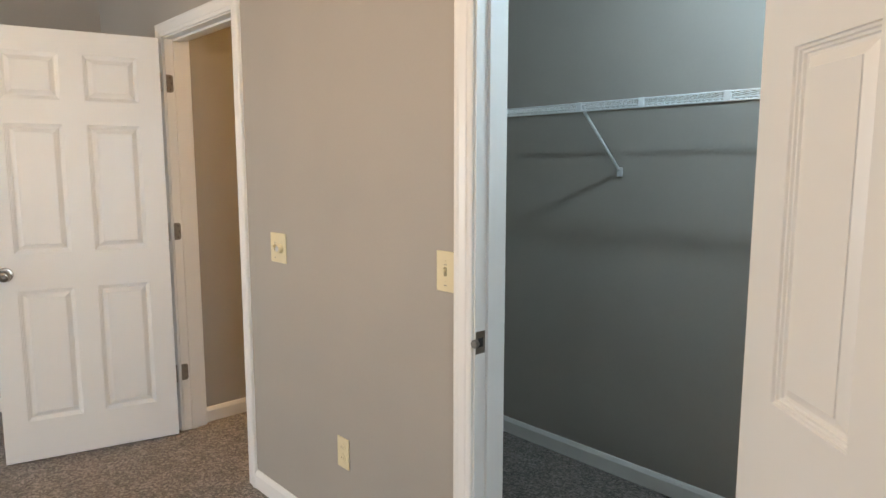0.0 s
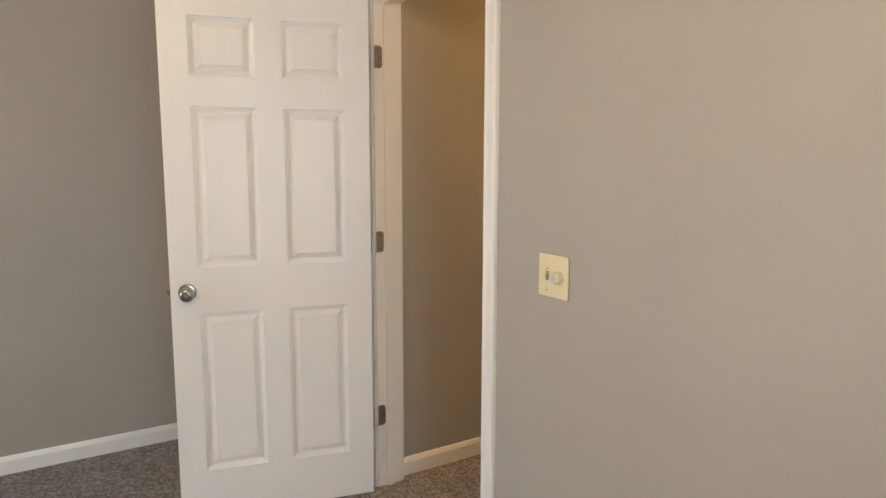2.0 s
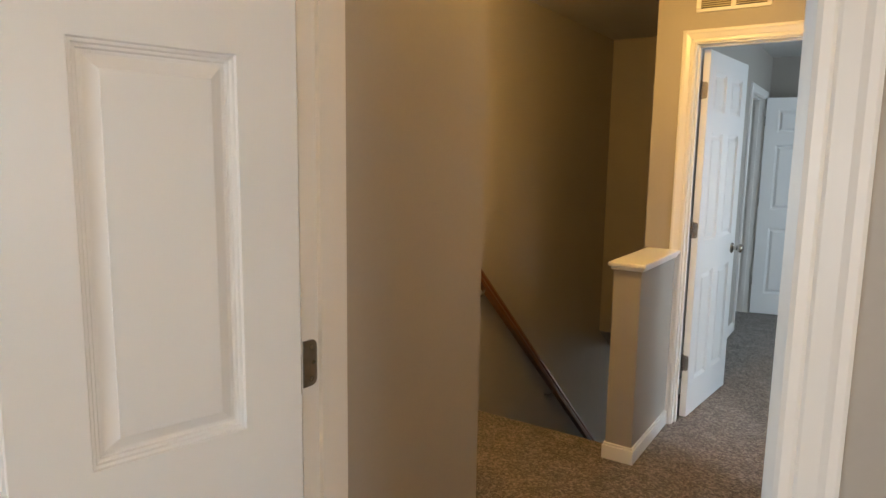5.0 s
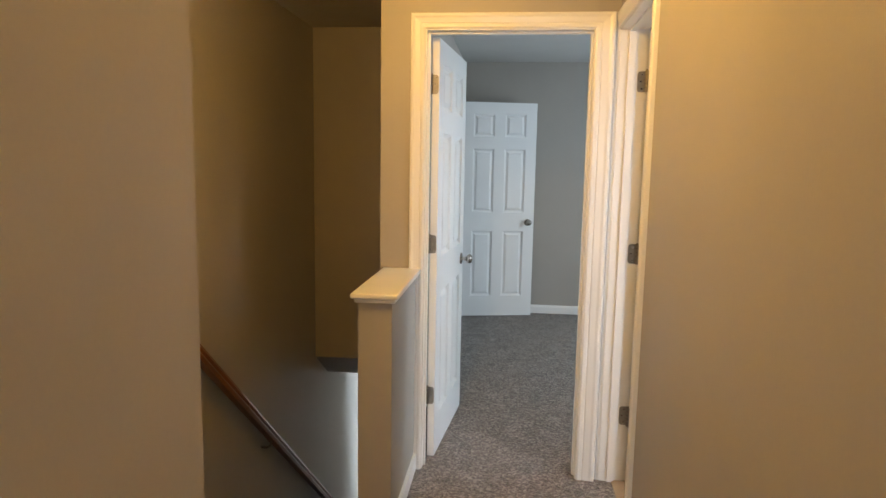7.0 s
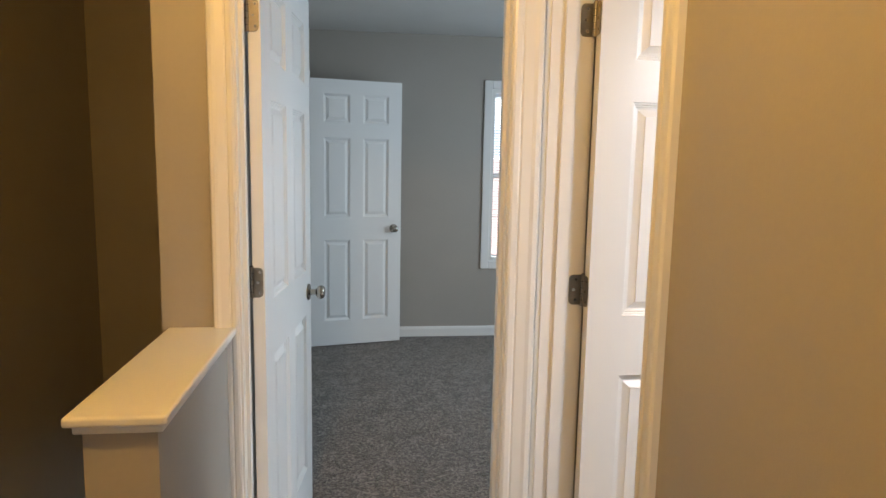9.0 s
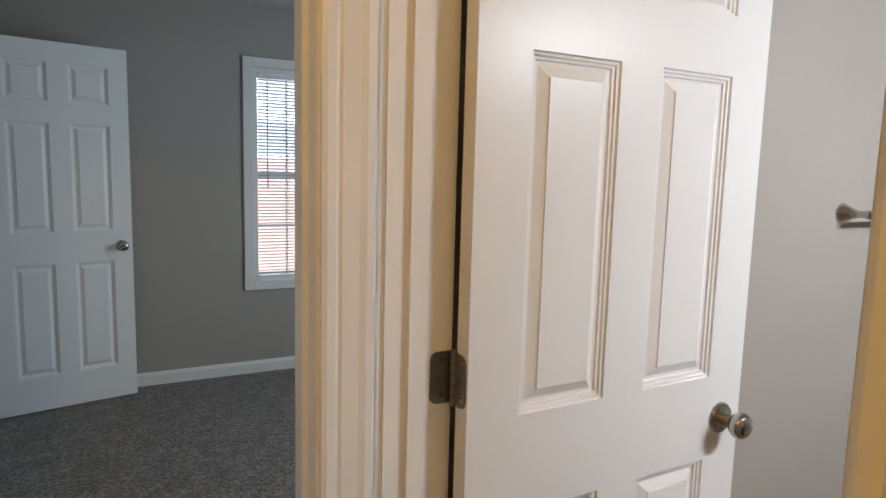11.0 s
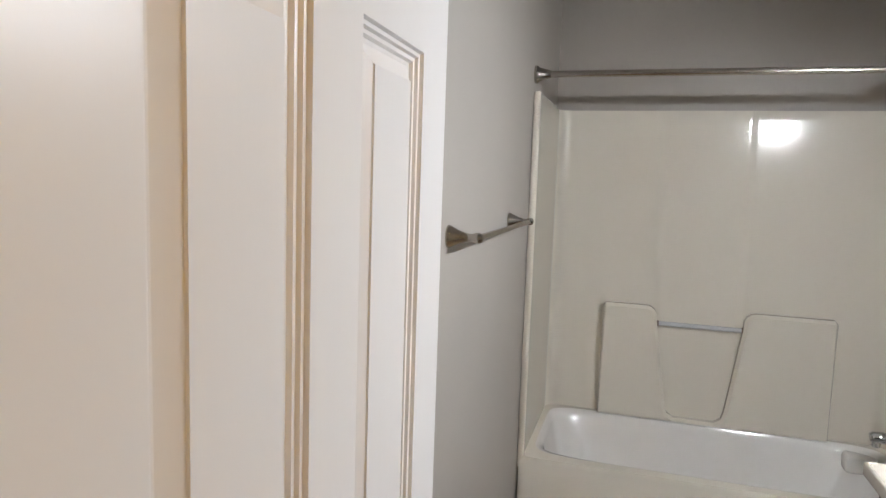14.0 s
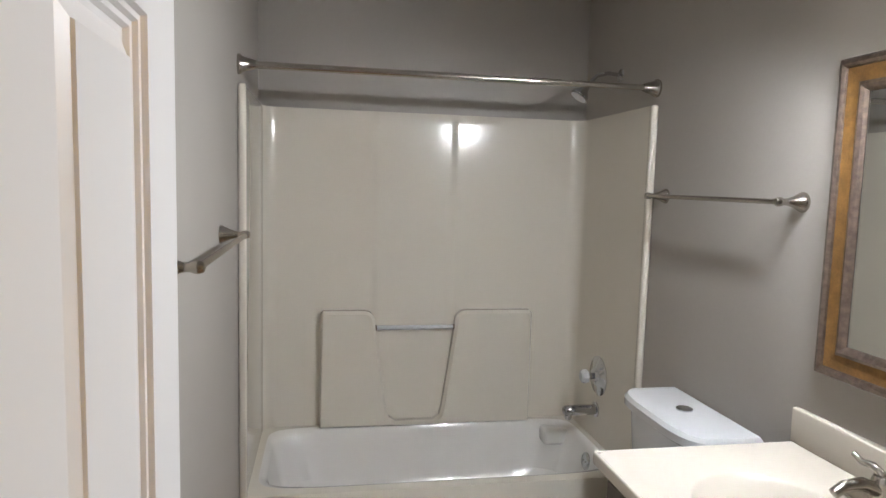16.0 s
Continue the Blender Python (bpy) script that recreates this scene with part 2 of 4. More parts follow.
def doorway(name, m, w, h, th, front=True, back=True, stop_at=0.045, left=0.065, right=0.065, back_left=0.065, hinged="", label="white painted door frame with moulded casing"):
    """A frame in local space: opening x 0..w, wall y 0 (front face) to th, z up."""
    t = thing(name, label, "door frame", m, "structure")
    j = 0.018
    part("jamb", boxes((-j, 0.0, 0.0, th, 0, h)), TRIM, t)
    part("jamb", boxes((w, w + j, 0.0, th, 0, h)), TRIM, t)
    part("head_jamb", boxes((-j, w + j, 0.0, th, h, h + j)), TRIM, t)
    s0, s1 = stop_at, stop_at + 0.032
    part("door_stop", boxes((0, 0.010, s0, s1, 0, h - 0.010)), TRIM, t)
    part("door_stop", boxes((w - 0.010, w, s0, s1, 0, h - 0.010)), TRIM, t)
    part("door_stop", boxes((0, w, s0, s1, h - 0.010, h)), TRIM, t)
    if hinged:
        face = "l" if "l" in hinged else "r"
        ya, yb = (0.002, 0.036) if "f" in hinged else (th - 0.034, th + 0.009)
        xa, xb = (0.0, 0.0025) if face == "l" else (w - 0.0025, w)
        for z in (0.325, 1.08, 1.83):
            hp = part("hinge_plate", hinge_sheet(xa, xb, *((ya, yb) if "f" in hinged else (yb, ya)), z), DARKNICKEL, t, "dull steel hinge plate screwed to the jamb")
            for dz, off in ((-0.030, 0.020), (0.0, 0.026), (0.030, 0.020)):
                ys = (yb - (yb - ya) / 2 - (off - 0.018)) if "f" not in hinged else (ya + (yb - ya) / 2 + (off - 0.018))
                part("screw", lathe(((0.004, -0.0032), (0.004, 0.0032)), 10, "x", at=(0.0 if face == "l" else w, ys, z + dz)), NICKEL, hp)
    g = 0.006
    for on, y0, sg in ((front, 0.0, -1), (back, th, 1)):
        if not on:
            continue
        lw = left if sg < 0 else back_left
        for side, wide in (("l", lw), ("r", right)):
            k = wide / 0.065
            if side == "l":
                st = [lambda u, v, z=z, mi=mi: Vector((-g - u * k, y0 + sg * v, z + mi * u)) for z, mi in ((0, 0), (h + g, 1))]
            else:
                st = [lambda u, v, z=z, mi=mi: Vector((w + g + u * k, y0 + sg * v, z + mi * u)) for z, mi in ((0, 0), (h + g, 1))]
            part("casing", sweep(st, CASING), TRIM, t)
        st = [lambda u, v, x=x, mi=mi: Vector((x + mi * u, y0 + sg * v, h + g + u)) for x, mi in ((-g, -lw / 0.065), (w + g, right / 0.065))]
        part("head_casing", sweep(st, CASING), TRIM, t)
    return t


PANEL_Z = ((0.196, 0.826), (1.003, 1.600), (1.712, 1.924))
RINGS = ((0.0, 0.0), (0.002, 0.004), (0.006, 0.0045), (0.008, 0.008), (0.012, 0.0085), (0.014, 0.0125), (0.019, 0.013), (0.021, 0.0125), (0.038, 0.0045), (0.039, 0.0025))


def hinge_sheet(x0, x1, ya, yb, z):
    """A hinge plate with rounded corners on its far side yb."""
    sg = 1 if yb > ya else -1
    r, ring = 0.013, [(ya, z - 0.044)]
    ring += [(yb - sg * (r - r * math.cos(radians(a))), z - 0.044 + r - r * math.sin(radians(a))) for a in (90, 60, 30, 0)]
    ring += [(yb - sg * (r - r * math.cos(radians(a))), z + 0.044 - r + r * math.sin(radians(a))) for a in (0, 30, 60, 90)]
    ring += [(ya, z + 0.044)]
    bm = bmesh.new()
    a, b = [bm.verts.new((x0, y, q)) for y, q in ring], [bm.verts.new((x1, y, q)) for y, q in ring]
    bm.faces.new(a), bm.faces.new(b)
    for i in range(len(ring)):
        bm.faces.new((a[i], a[(i + 1) % len(ring)], b[(i + 1) % len(ring)], b[i]))
    return bm


def hinge_parts(parent, z, s):
    """One butt hinge at the pin: leaf on the door's edge, leaf on the jamb, barrel of five knuckles, screws."""
    h = part("hinge", tube([(0, 0, z - 0.045), (0, 0, z + 0.045)], 0.0062, 10), DARKNICKEL, parent, "dull steel butt hinge", True)
    part("hinge_leaf", hinge_sheet(0.0005, 0.0035, 0.002 * s, 0.033 * s, z), DARKNICKEL, h)
    for dz in (-0.027, -0.009, 0.009, 0.027):
        part("knuckle_gap", tube([(0, 0, z + dz - 0.0006), (0, 0, z + dz + 0.0006)], 0.0065, 10), SHADOWGAP, h)
    for dz in (-0.030, 0.0, 0.030):
        part("screw", lathe(((0.004, 0.0), (0.004, 0.0006)), 10, "x", at=(-0.0001, (0.018 + (0.006 if dz else 0)) * s, z + dz)), NICKEL, h)
    part("pin_tip", lathe(((0.005, 0), (0.006, 0.002), (0.004, 0.005)), 10, "z", at=(0, 0, z + 0.045)), DARKNICKEL, h, smooth=True)
    return h


def knob_parts(parent, x, z, y, s):
    k = part("knob", lathe(((0.012, 0.006), (0.0115, 0.028), (0.013, 0.032), (0.022, 0.037), (0.0265, 0.046), (0.027, 0.053), (0.024, 0.061), (0.017, 0.066), (0.010, 0.0665)), 32, "y"), NICKEL, parent,
             "brushed nickel round door knob", True, Matrix.Translation((x, y, z)) @ Matrix.Diagonal((1, s, 1, 1)))
    part("rosette", lathe(((0.033, 0.0), (0.033, 0.003), (0.030, 0.007), (0.016, 0.009)), 32, "y"), NICKEL, k, smooth=True)
    part("key_slot", lathe(((0.0075, 0.0662), (0.007, 0.0685), (0.004, 0.0685)), 16, "y"), DARKNICKEL, k, smooth=True)


def door(name, w, pin, theta, s, label, hinge_list=(0.325, 1.08, 1.83), h=2.03):
    """A six-panel moulded door hung on its pin. Local x runs along the leaf, thickness lies on the side s of the pin face."""
    t = thing(name, label, "door", pose(pin[0], pin[1], 0, 0, 0, theta), "structure")
    th, z0, x0 = 0.035, 0.010, 0.004
    st, mu = 0.102, 0.100
    pw = (w - 2 * st - mu) / 2
    xs = [x0, x0 + st, x0 + st + pw, x0 + st + pw + mu, x0 + w - st, x0 + w]
    zs = [z0] + [z0 + z for p in PANEL_Z for z in p] + [z0 + h]
    bm = bmesh.new()
    ys = (0.002 * s, (0.002 + th) * s)
    for y in ys:
        grid = [[bm.verts.new((x, y, z)) for z in zs] for x in xs]
        for i in range(5):
            for k in range(7):
                if not (i in (1, 3) and k in (1, 3, 5)):
                    bm.faces.new((grid[i][k], grid[i + 1][k], grid[i + 1][k + 1], grid[i][k + 1]))
    bm2 = bm
    bm2.verts.ensure_lookup_table()
    xa, xb, za, zb = xs[0], xs[-1], zs[0], zs[-1]
    for quad in (((xa, ys[0], za), (xa, ys[1], za), (xa, ys[1], zb), (xa, ys[0], zb)), ((xb, ys[0], za), (xb, ys[1], za), (xb, ys[1], zb), (xb, ys[0], zb)),
                 ((xa, ys[0], zb), (xb, ys[0], zb), (xb, ys[1], zb), (xa, ys[1], zb)), ((xa, ys[0], za), (xb, ys[0], za), (xb, ys[1], za), (xa, ys[1], za))):
        bm2.faces.new([bm2.verts.new(q) for q in quad])
    leaf = part("leaf", bm2, DOORS, t)
    for i in (1, 3):
        for k in (1, 3, 5):
            pb = bmesh.new()
            ax, bx, az, bz = xs[i], xs[i + 1], zs[k], zs[k + 1]
            for y, inward in ((ys[0], s), (ys[1], -s)):
                rings = []
                for ins, dep in RINGS:
                    yy = y + inward * dep * 1.15
                    rings.append([pb.verts.new(c) for c in ((ax + ins, yy, az + ins), (bx - ins, yy, az + ins), (bx - ins, yy, bz - ins), (ax + ins, yy, bz - ins))])
                for a, b in zip(rings, rings[1:]):
                    for q in range(4):
                        pb.faces.new((a[q], a[(q + 1) % 4], b[(q + 1) % 4], b[q]))
                pb.faces.new(rings[-1])
            part("panel", pb, DOORS, t)
    for z in hinge_list:
        hinge_parts(t, z, s)
    kx = x0 + w - 0.06
    knob_parts(t, kx, 0.92, ys[0], -s)
    knob_parts(t, kx, 0.92, ys[1], s)
    part("latch_plate", boxes((x0 + w - 0.0005, x0 + w + 0.0015, ys[0] + 0.006 * s, ys[1] - 0.006 * s, 0.89, 0.95)), NICKEL, t)
    part("latch_bolt", boxes((x0 + w, x0 + w + 0.011, ys[0] + 0.011 * s, ys[1] - 0.011 * s, 0.912, 0.928)), NICKEL, t)
    return t


# ---- structure: bedroom with closet ----
H = 2.44
D1 = (-0.757, 0.012, 2.05)
tagged(part("floor", boxes((-4, 5.2, -5.2, 2.311, -0.25, 0.0), (-0.945, 5.2, 2.311, 6.6, -0.25, 0.0)), CARPET), "speckled taupe cut-pile carpet floor", "carpet", kind="structure")
tagged(part("ceiling", boxes((-4, 5.2, -5.2, 6.6, H, H + 0.12)), CEILING), "off-white textured drywall ceiling", "ceiling", kind="structure")
wall("wall_bedroom_door", ((-1.90, D1[0] - 0.018, 0, 0.12, 0, H), (D1[0] - 0.018, D1[1] + 0.018, 0, 0.12, 2.068, H), (0.030, 1.402, 0, 0.12, 0, H),
                           (1.402, 2.203, 0, 0.12, 2.068, H), (2.203, 4.5, 0, 0.12, 0, H)))
wall("wall_bedroom_west", ((-1.90, -1.765, -4.7, 0.0, 0, H),))
wall("wall_bedroom_south", ((-1.90, -1.5, -4.72, -4.6, 0, H), (0.3, 4.5, -4.72, -4.6, 0, H), (-1.5, 0.3, -4.72, -4.6, 0, 0.6), (-1.5, 0.3, -4.72, -4.6, 2.05, H)))
# Out of view; the opening is added around the east fill lamp.
wall("wall_bedroom_east", ((4.4, 4.52, -4.6, -1.9, 0, H), (4.4, 4.52, -0.7, 0.0, 0, H), (4.4, 4.52, -1.9, -0.7, 0, 0.6), (4.4, 4.52, -1.9, -0.7, 2.05, H)))
wall("wall_closet_back", ((0.215, 4.5, 1.27, 1.345, 0, H),))
wall("wall_closet_east", ((2.75, 2.87, 0.12, 1.27, 0, H),))
# ---- structure: hall, stairs, far bedroom, bathroom ----
wall("wall_hall_west", ((-0.92, -0.80, 0.12, 0.72, 0, H), (-1.95, -0.92, 0.60, 0.72, 0, H)))
wall("wall_hall_east", ((0.10, 0.215, 0.12, 2.050, 0, H), (0.10, 0.215, 2.050, 2.77, 2.068, H)))
wall("wall_stairs_west", ((-1.95, -1.83, 0.72, 8.0, -2.8, H),))
wall("wall_far_bedroom_door", ((-0.945, -0.755, 2.77, 2.885, -2.8, H), (-0.755, 0.009, 2.77, 2.885, 2.068, H), (0.009, 0.215, 2.787, 2.885, 0, H)))
wall("wall_bath_north", ((0.215, 3.40, 2.89, 3.0, 0, H),))
wall("wall_bath_south", ((0.215, 3.40, 1.3455, 1.36, 0, H),))
wall("wall_bath_east", ((3.27, 3.40, 1.36, 2.89, 0, H),))
wall("wall_far_bedroom_west", ((-0.945, -0.83, 2.885, 5.17, -2.8, H), (-0.945, -0.83, 5.17, 5.97, 2.05, H), (-0.945, -0.83, 5.97, 6.36, -2.8, H), (-0.945, -0.94, 5.17, 5.97, -2.8, 2.05)))
wall("wall_far_bedroom_north", ((-0.945, 0.615, 6.24, 6.36, 0, H), (1.40, 3.6, 6.24, 6.36, 0, H), (0.615, 1.40, 6.24, 6.36, 0, 0.637), (0.615, 1.40, 6.24, 6.36, 2.037, H)))
# Out of view; the opening is added to hold the side fill lamp.
wall("wall_far_bedroom_east", ((2.4, 2.52, 3.0, 3.6, 0, H), (2.4, 2.52, 5.2, 6.24, 0, H), (2.4, 2.52, 3.6, 5.2, 0, 0.6), (2.4, 2.52, 3.6, 5.2, 2.05, H)))
# stairwell end above the lower flight, with a sloping soffit
bm = boxes((-1.83, -0.945, 4.62, 4.74, -0.05, H))
v = [bm.verts.new(c) for c in ((-1.83, 4.62, -0.05), (-0.945, 4.62, -0.05), (-0.945, 4.95, -0.28), (-1.83, 4.95, -0.28), (-1.83, 4.74, -0.05), (-0.945, 4.74, -0.05), (-0.945, 5.07, -0.28), (-1.83, 5.07, -0.28))]
for q in ((0, 1, 2, 3), (4, 5, 6, 7), (0, 3, 7, 4), (1, 2, 6, 5), (2, 3, 7, 6)):
    bm.faces.new([v[k] for k in q])
tagged(part("wall_stairwell_end", bm, PAINT), "painted stairwell end wall with sloping soffit", "wall", kind="structure")
tagged(part("ceiling_downstairs", boxes((-1.83, 0.6, 4.96, 8.0, -0.27, -0.252)), CEILING), "downstairs drywall ceiling", "ceiling", kind="structure")
wall("wall_downstairs", ((-1.95, 0.6, 8.0, 8.1, -2.8, -0.25), (0.6, 0.7, 5.0, 8.1, -2.8, -0.25), (-0.945, 0.6, 6.3, 6.36, -2.8, -0.25)))
tagged(part("floor_downstairs", boxes((-1.95, 0.7, 2.3, 8.1, -2.9, -2.8)), CARPET), "carpeted downstairs floor", "carpet", kind="structure")
tagged(part("floor_bathroom", boxes((0.16, 3.27, 1.36, 2.89, 0.0, 0.006)), VINYLFLOOR), "tan vinyl bathroom floor", "floor", kind="structure")

# ---- door frames and doors ----
doorway("door_frame_1", pose(D1[0], 0, 0), 0.769, 2.05, 0.12, stop_at=0.042, hinged="lf")
doorway("door_frame_2", pose(1.42, 0, 0), 0.765, 2.05, 0.12, stop_at=0.042, hinged="rf")
doorway("door_frame_3", pose(-0.737, 2.77, 0), 0.728, 2.05, 0.115, stop_at=0.038, right=0.083, hinged="lb")
doorway("door_frame_4", pose(0.10, 2.768, 0, 0, 0, -90), 0.700, 2.05, 0.115, stop_at=0.038, left=0.004, hinged="lb")
doorway("door_frame_5", pose(-0.83, 5.19, 0, 0, 0, 90), 0.76, 2.03, 0.115, back=False, stop_at=0.042)
door("door_1", 0.765, (-0.750, -0.030), -104, 1, "white six-panel bedroom door standing open with nickel knob")
door("door_2", 0.715, (2.182, -0.008), -42, -1, "white six-panel closet door swung wide open")
door("door_3", 0.72, (-0.730, 2.893), 84.2, -1, "white six-panel bedroom door open against the wall")
door("door_4", 0.682, (0.217, 2.752), 1.5, -1, "white six-panel bathroom door standing open")
door("door_5", 0.705, (-0.822, 5.970), 12.5, -1, "white six-panel closet door standing ajar in the far bedroom")

# ---- skirting ----
baseboard("baseboard", -1.765, 0.0, -1.765, -4.6)
baseboard("baseboard", -0.828, 0.0, -1.765, 0.0)
baseboard("baseboard", 1.349, 0.0, 0.083, 0.0)
baseboard("baseboard", 4.4, 0.0, 2.26, 0.0)
baseboard("baseboard", 2.75, 1.27, 0.215, 1.27)
baseboard("baseboard", -0.80, 0.72, -0.80, 0.138)
baseboard("baseboard", -1.83, 0.72, -0.787, 0.72)
baseboard("baseboard", -1.83, 2.31, -1.83, 0.72)
baseboard("baseboard", 0.10, 0.12, 0.10, 1.990)
baseboard("baseboard", 3.5, 6.24, -0.83, 6.24)
baseboard("baseboard", -0.83, 5.12, -0.83, 2.9)
baseboard("baseboard", -0.83, 6.24, -0.83, 6.02)

# ---- stairs ----
bm = bmesh.new()
for k in range(1, 14):
    box(bm, -1.83, -0.945, 2.311 + 0.225 * (k - 1), 2.311 + 0.225 * k + 0.02, -0.195 * k - 0.2, -0.195 * k, 0.01, 2)
tagged(part("stairs", bm, CARPET), "carpeted staircase descending between painted walls", "stairs", kind="structure")
tagged(part("wall_half", boxes((-0.905, -0.775, 2.16, 2.77, -0.3, 0.955)), PAINT), "painted half wall beside the stairwell", "wall", kind="structure")
cap = thing("half_wall_cap", "white painted wooden cap on the half wall", "wall cap", kind="structure")
part("cap_board", box(bmesh.new(), -0.930, -0.750, 2.135, 2.77, 0.962, 0.982, 0.006, 3), TRIM, cap)
part("cap_moulding", box(bmesh.new(), -0.918, -0.762, 2.147, 2.77, 0.945, 0.962, 0.005, 2), TRIM, cap)

part("base_trim", box(bmesh.new(), -0.918, -0.762, 2.147, 2.77, 0.0, 0.070, 0.003, 1), TRIM, cap)
part("base_trim_top", box(bmesh.new(), -0.913, -0.767, 2.152, 2.77, 0.070, 0.083, 0.003, 1), TRIM, cap)

# ---- handrail on the stair wall ----
rail = thing("handrail", "dark red-brown stained wooden handrail on metal brackets", "handrail")
RA, RB = Vector((-1.765, 2.12, 1.0)), Vector((-1.765, 4.90, -1.44))
d = (RB - RA).normalized()
upv = Vector((1, 0, 0)).cross(d) * -1
prof = ((-0.020, -0.030), (0.020, -0.030), (0.024, -0.012), (0.019, 0.0), (0.026, 0.012), (0.022, 0.026), (0.010, 0.032), (-0.010, 0.032), (-0.022, 0.026), (-0.026, 0.012), (-0.019, 0.0), (-0.024, -0.012))
upv = Vector((0, -d.z, d.y))
part("rail", sweep([lambda u, v, p=p: p + Vector((u, 0, 0)) + upv * v for p in (RA, RB)], prof), RAILWOOD, rail)
for f in (0.12, 0.5, 0.88):
    p = RA.lerp(RB, f) - upv * 0.03
    part("bracket", tube([p, p - upv * 0.03, p + Vector((-0.03, 0, -0.045)), p + Vector((-0.062, 0, -0.045))], 0.007, 8), DARKNICKEL, rail, smooth=True)


# ---- wall plates ----


def screw(parent, x, y, z):
    part("screw", lathe(((0.003, 0), (0.003, -0.0012), (0.0015, -0.0016)), 10, "y", at=(x, y, z)), PLATE, parent)


def plate(name, label, cat, m, w=0.07, h=0.115):
    t = thing(name, label, cat, m)
    part("cover_plate", box(bmesh.new(), -w / 2, w / 2, -0.006, -0.0005, -h / 2, h / 2, 0.0025, 2), PLATE, t)
    return t


def toggle(t, x):
    part("toggle_slot", boxes((x - 0.006, x + 0.006, -0.0068, -0.0055, -0.013, 0.013)), PLATE_DARK, t)
    part("toggle", box(bmesh.new(), x - 0.0042, x + 0.0042, -0.017, -0.006, -0.001, 0.010, 0.0015), PLATE, t)
    for dz in (-0.030, 0.030):
        screw(t, x, -0.006, dz)
        part("print_mark", boxes((x - 0.006, x + 0.006, -0.0064, -0.0058, dz - 0.010 - 0.0015, dz - 0.010 + 0.0015)), PLATE_MARK, t)


sw = plate("dimmer_switch", "almond two-gang plate with toggle and round dimmer", "light switch", pose(0.342, 0, 1.098), 0.118, 0.118)
toggle(sw, -0.023)
part("dimmer_knob", lathe(((0.0185, -0.006), (0.0185, -0.010), (0.016, -0.022), (0.013, -0.024)), 24, "y", at=(0.023, 0, 0)), PLATE, sw, "round almond dimmer knob", True)
part("knob_cap", lathe(((0.0115, -0.0235), (0.0115, -0.0246), (0.004, -0.025)), 24, "y", at=(0.023, 0, 0)), KNOBCAP, sw, "bright metal knob cap", True)
for dz in (-0.030, 0.030):
    screw(sw, 0.023, -0.006, dz)
sw = plate("light_switch", "almond single toggle switch plate on the wall", "light switch", pose(1.306, 0, 1.119), 0.075, 0.118)
toggle(sw, 0)
ou = plate("wall_outlet", "almond duplex power outlet low on the wall", "outlet", pose(0.767, 0, 0.392))
for dz in (-0.020, 0.020):
    soc = part("socket", lathe(((0.0165, -0.0055), (0.0165, -0.0080), (0.015, -0.0085)), 20, "y", at=(0, 0, dz)), PLATE, ou)
    for dx in (-0.006, 0.006):
        part("slot", boxes((dx - 0.001, dx + 0.001, -0.0090, -0.0084, dz - 0.002, dz + 0.006)), PLATE_DARK, soc)
screw(ou, 0, -0.0062, 0)
sw = plate("light_switch", "almond toggle switch plate on the stairwell wall", "light switch", pose(-1.83, 1.87, 1.11, 0, 0, 90))
toggle(sw, 0)
ou = plate("wall_outlet", "almond duplex power outlet low on the hall wall", "outlet", pose(0.10, 1.66, 0.40, 0, 0, -90))
for dz in (-0.020, 0.020):
    part("socket", lathe(((0.0165, -0.0055), (0.0165, -0.0080), (0.015, -0.0085)), 20, "y", at=(0, 0, dz)), PLATE, ou)
# strike plate on the closet jamb
sp = thing("strike_plate", "dull brass strike plate on the closet jamb", "strike plate", pose(1.4205, 0.02, 0.93))
part("plate", boxes((0, 0.0018, -0.018, 0.018, -0.032, 0.032)), DARKNICKEL, sp)
part("strike_hole", boxes((0.0018, 0.0022, -0.010, 0.010, -0.013, 0.013)), SHADOWGAP, sp)
part("lip", tube([(0.001, -0.018, 0), (0.004, -0.024, 0), (0.004, -0.030, 0)], 0.012, 6), DARKNICKEL, sp)

# ---- return air grille over the far doorway ----
v = thing("air_vent", "cream metal wall grille with fine louvres", "vent", pose(-0.577, 2.77, 2.295))
for a in ((-0.175, 0.175, -0.09, -0.072), (-0.175, 0.175, 0.072, 0.09)):
    part("frame", box(bmesh.new(), a[0], a[1], -0.010, -0.0005, a[2], a[3], 0.003), TRIM, v)
for a in ((-0.175, -0.152), (0.152, 0.175), (-0.012, 0.012)):
    part("frame", box(bmesh.new(), a[0], a[1], -0.0095, -0.0005, -0.072, 0.072, 0.002), TRIM, v)
part("backing", boxes((-0.17, 0.17, -0.0025, -0.001, -0.075, 0.075)), SHADOWGAP, v)
for k in range(14):
    z = -0.066 + k * 0.0102
    bm = bmesh.new()
    q = [bm.verts.new(c) for c in ((-0.152, -0.008, z), (0.152, -0.008, z), (0.152, -0.003, z + 0.006), (-0.152, -0.003, z + 0.006), (-0.152, -0.007, z - 0.001), (0.152, -0.007, z - 0.001), (0.152, -0.002, z + 0.005), (-0.152, -0.002, z + 0.005))]
    for fc in ((0, 1, 2, 3), (4, 5, 6, 7), (0, 1, 5, 4), (2, 3, 7, 6)):
        bm.faces.new([q[i] for i in fc])
    part("slat", bm, PLATE, v)

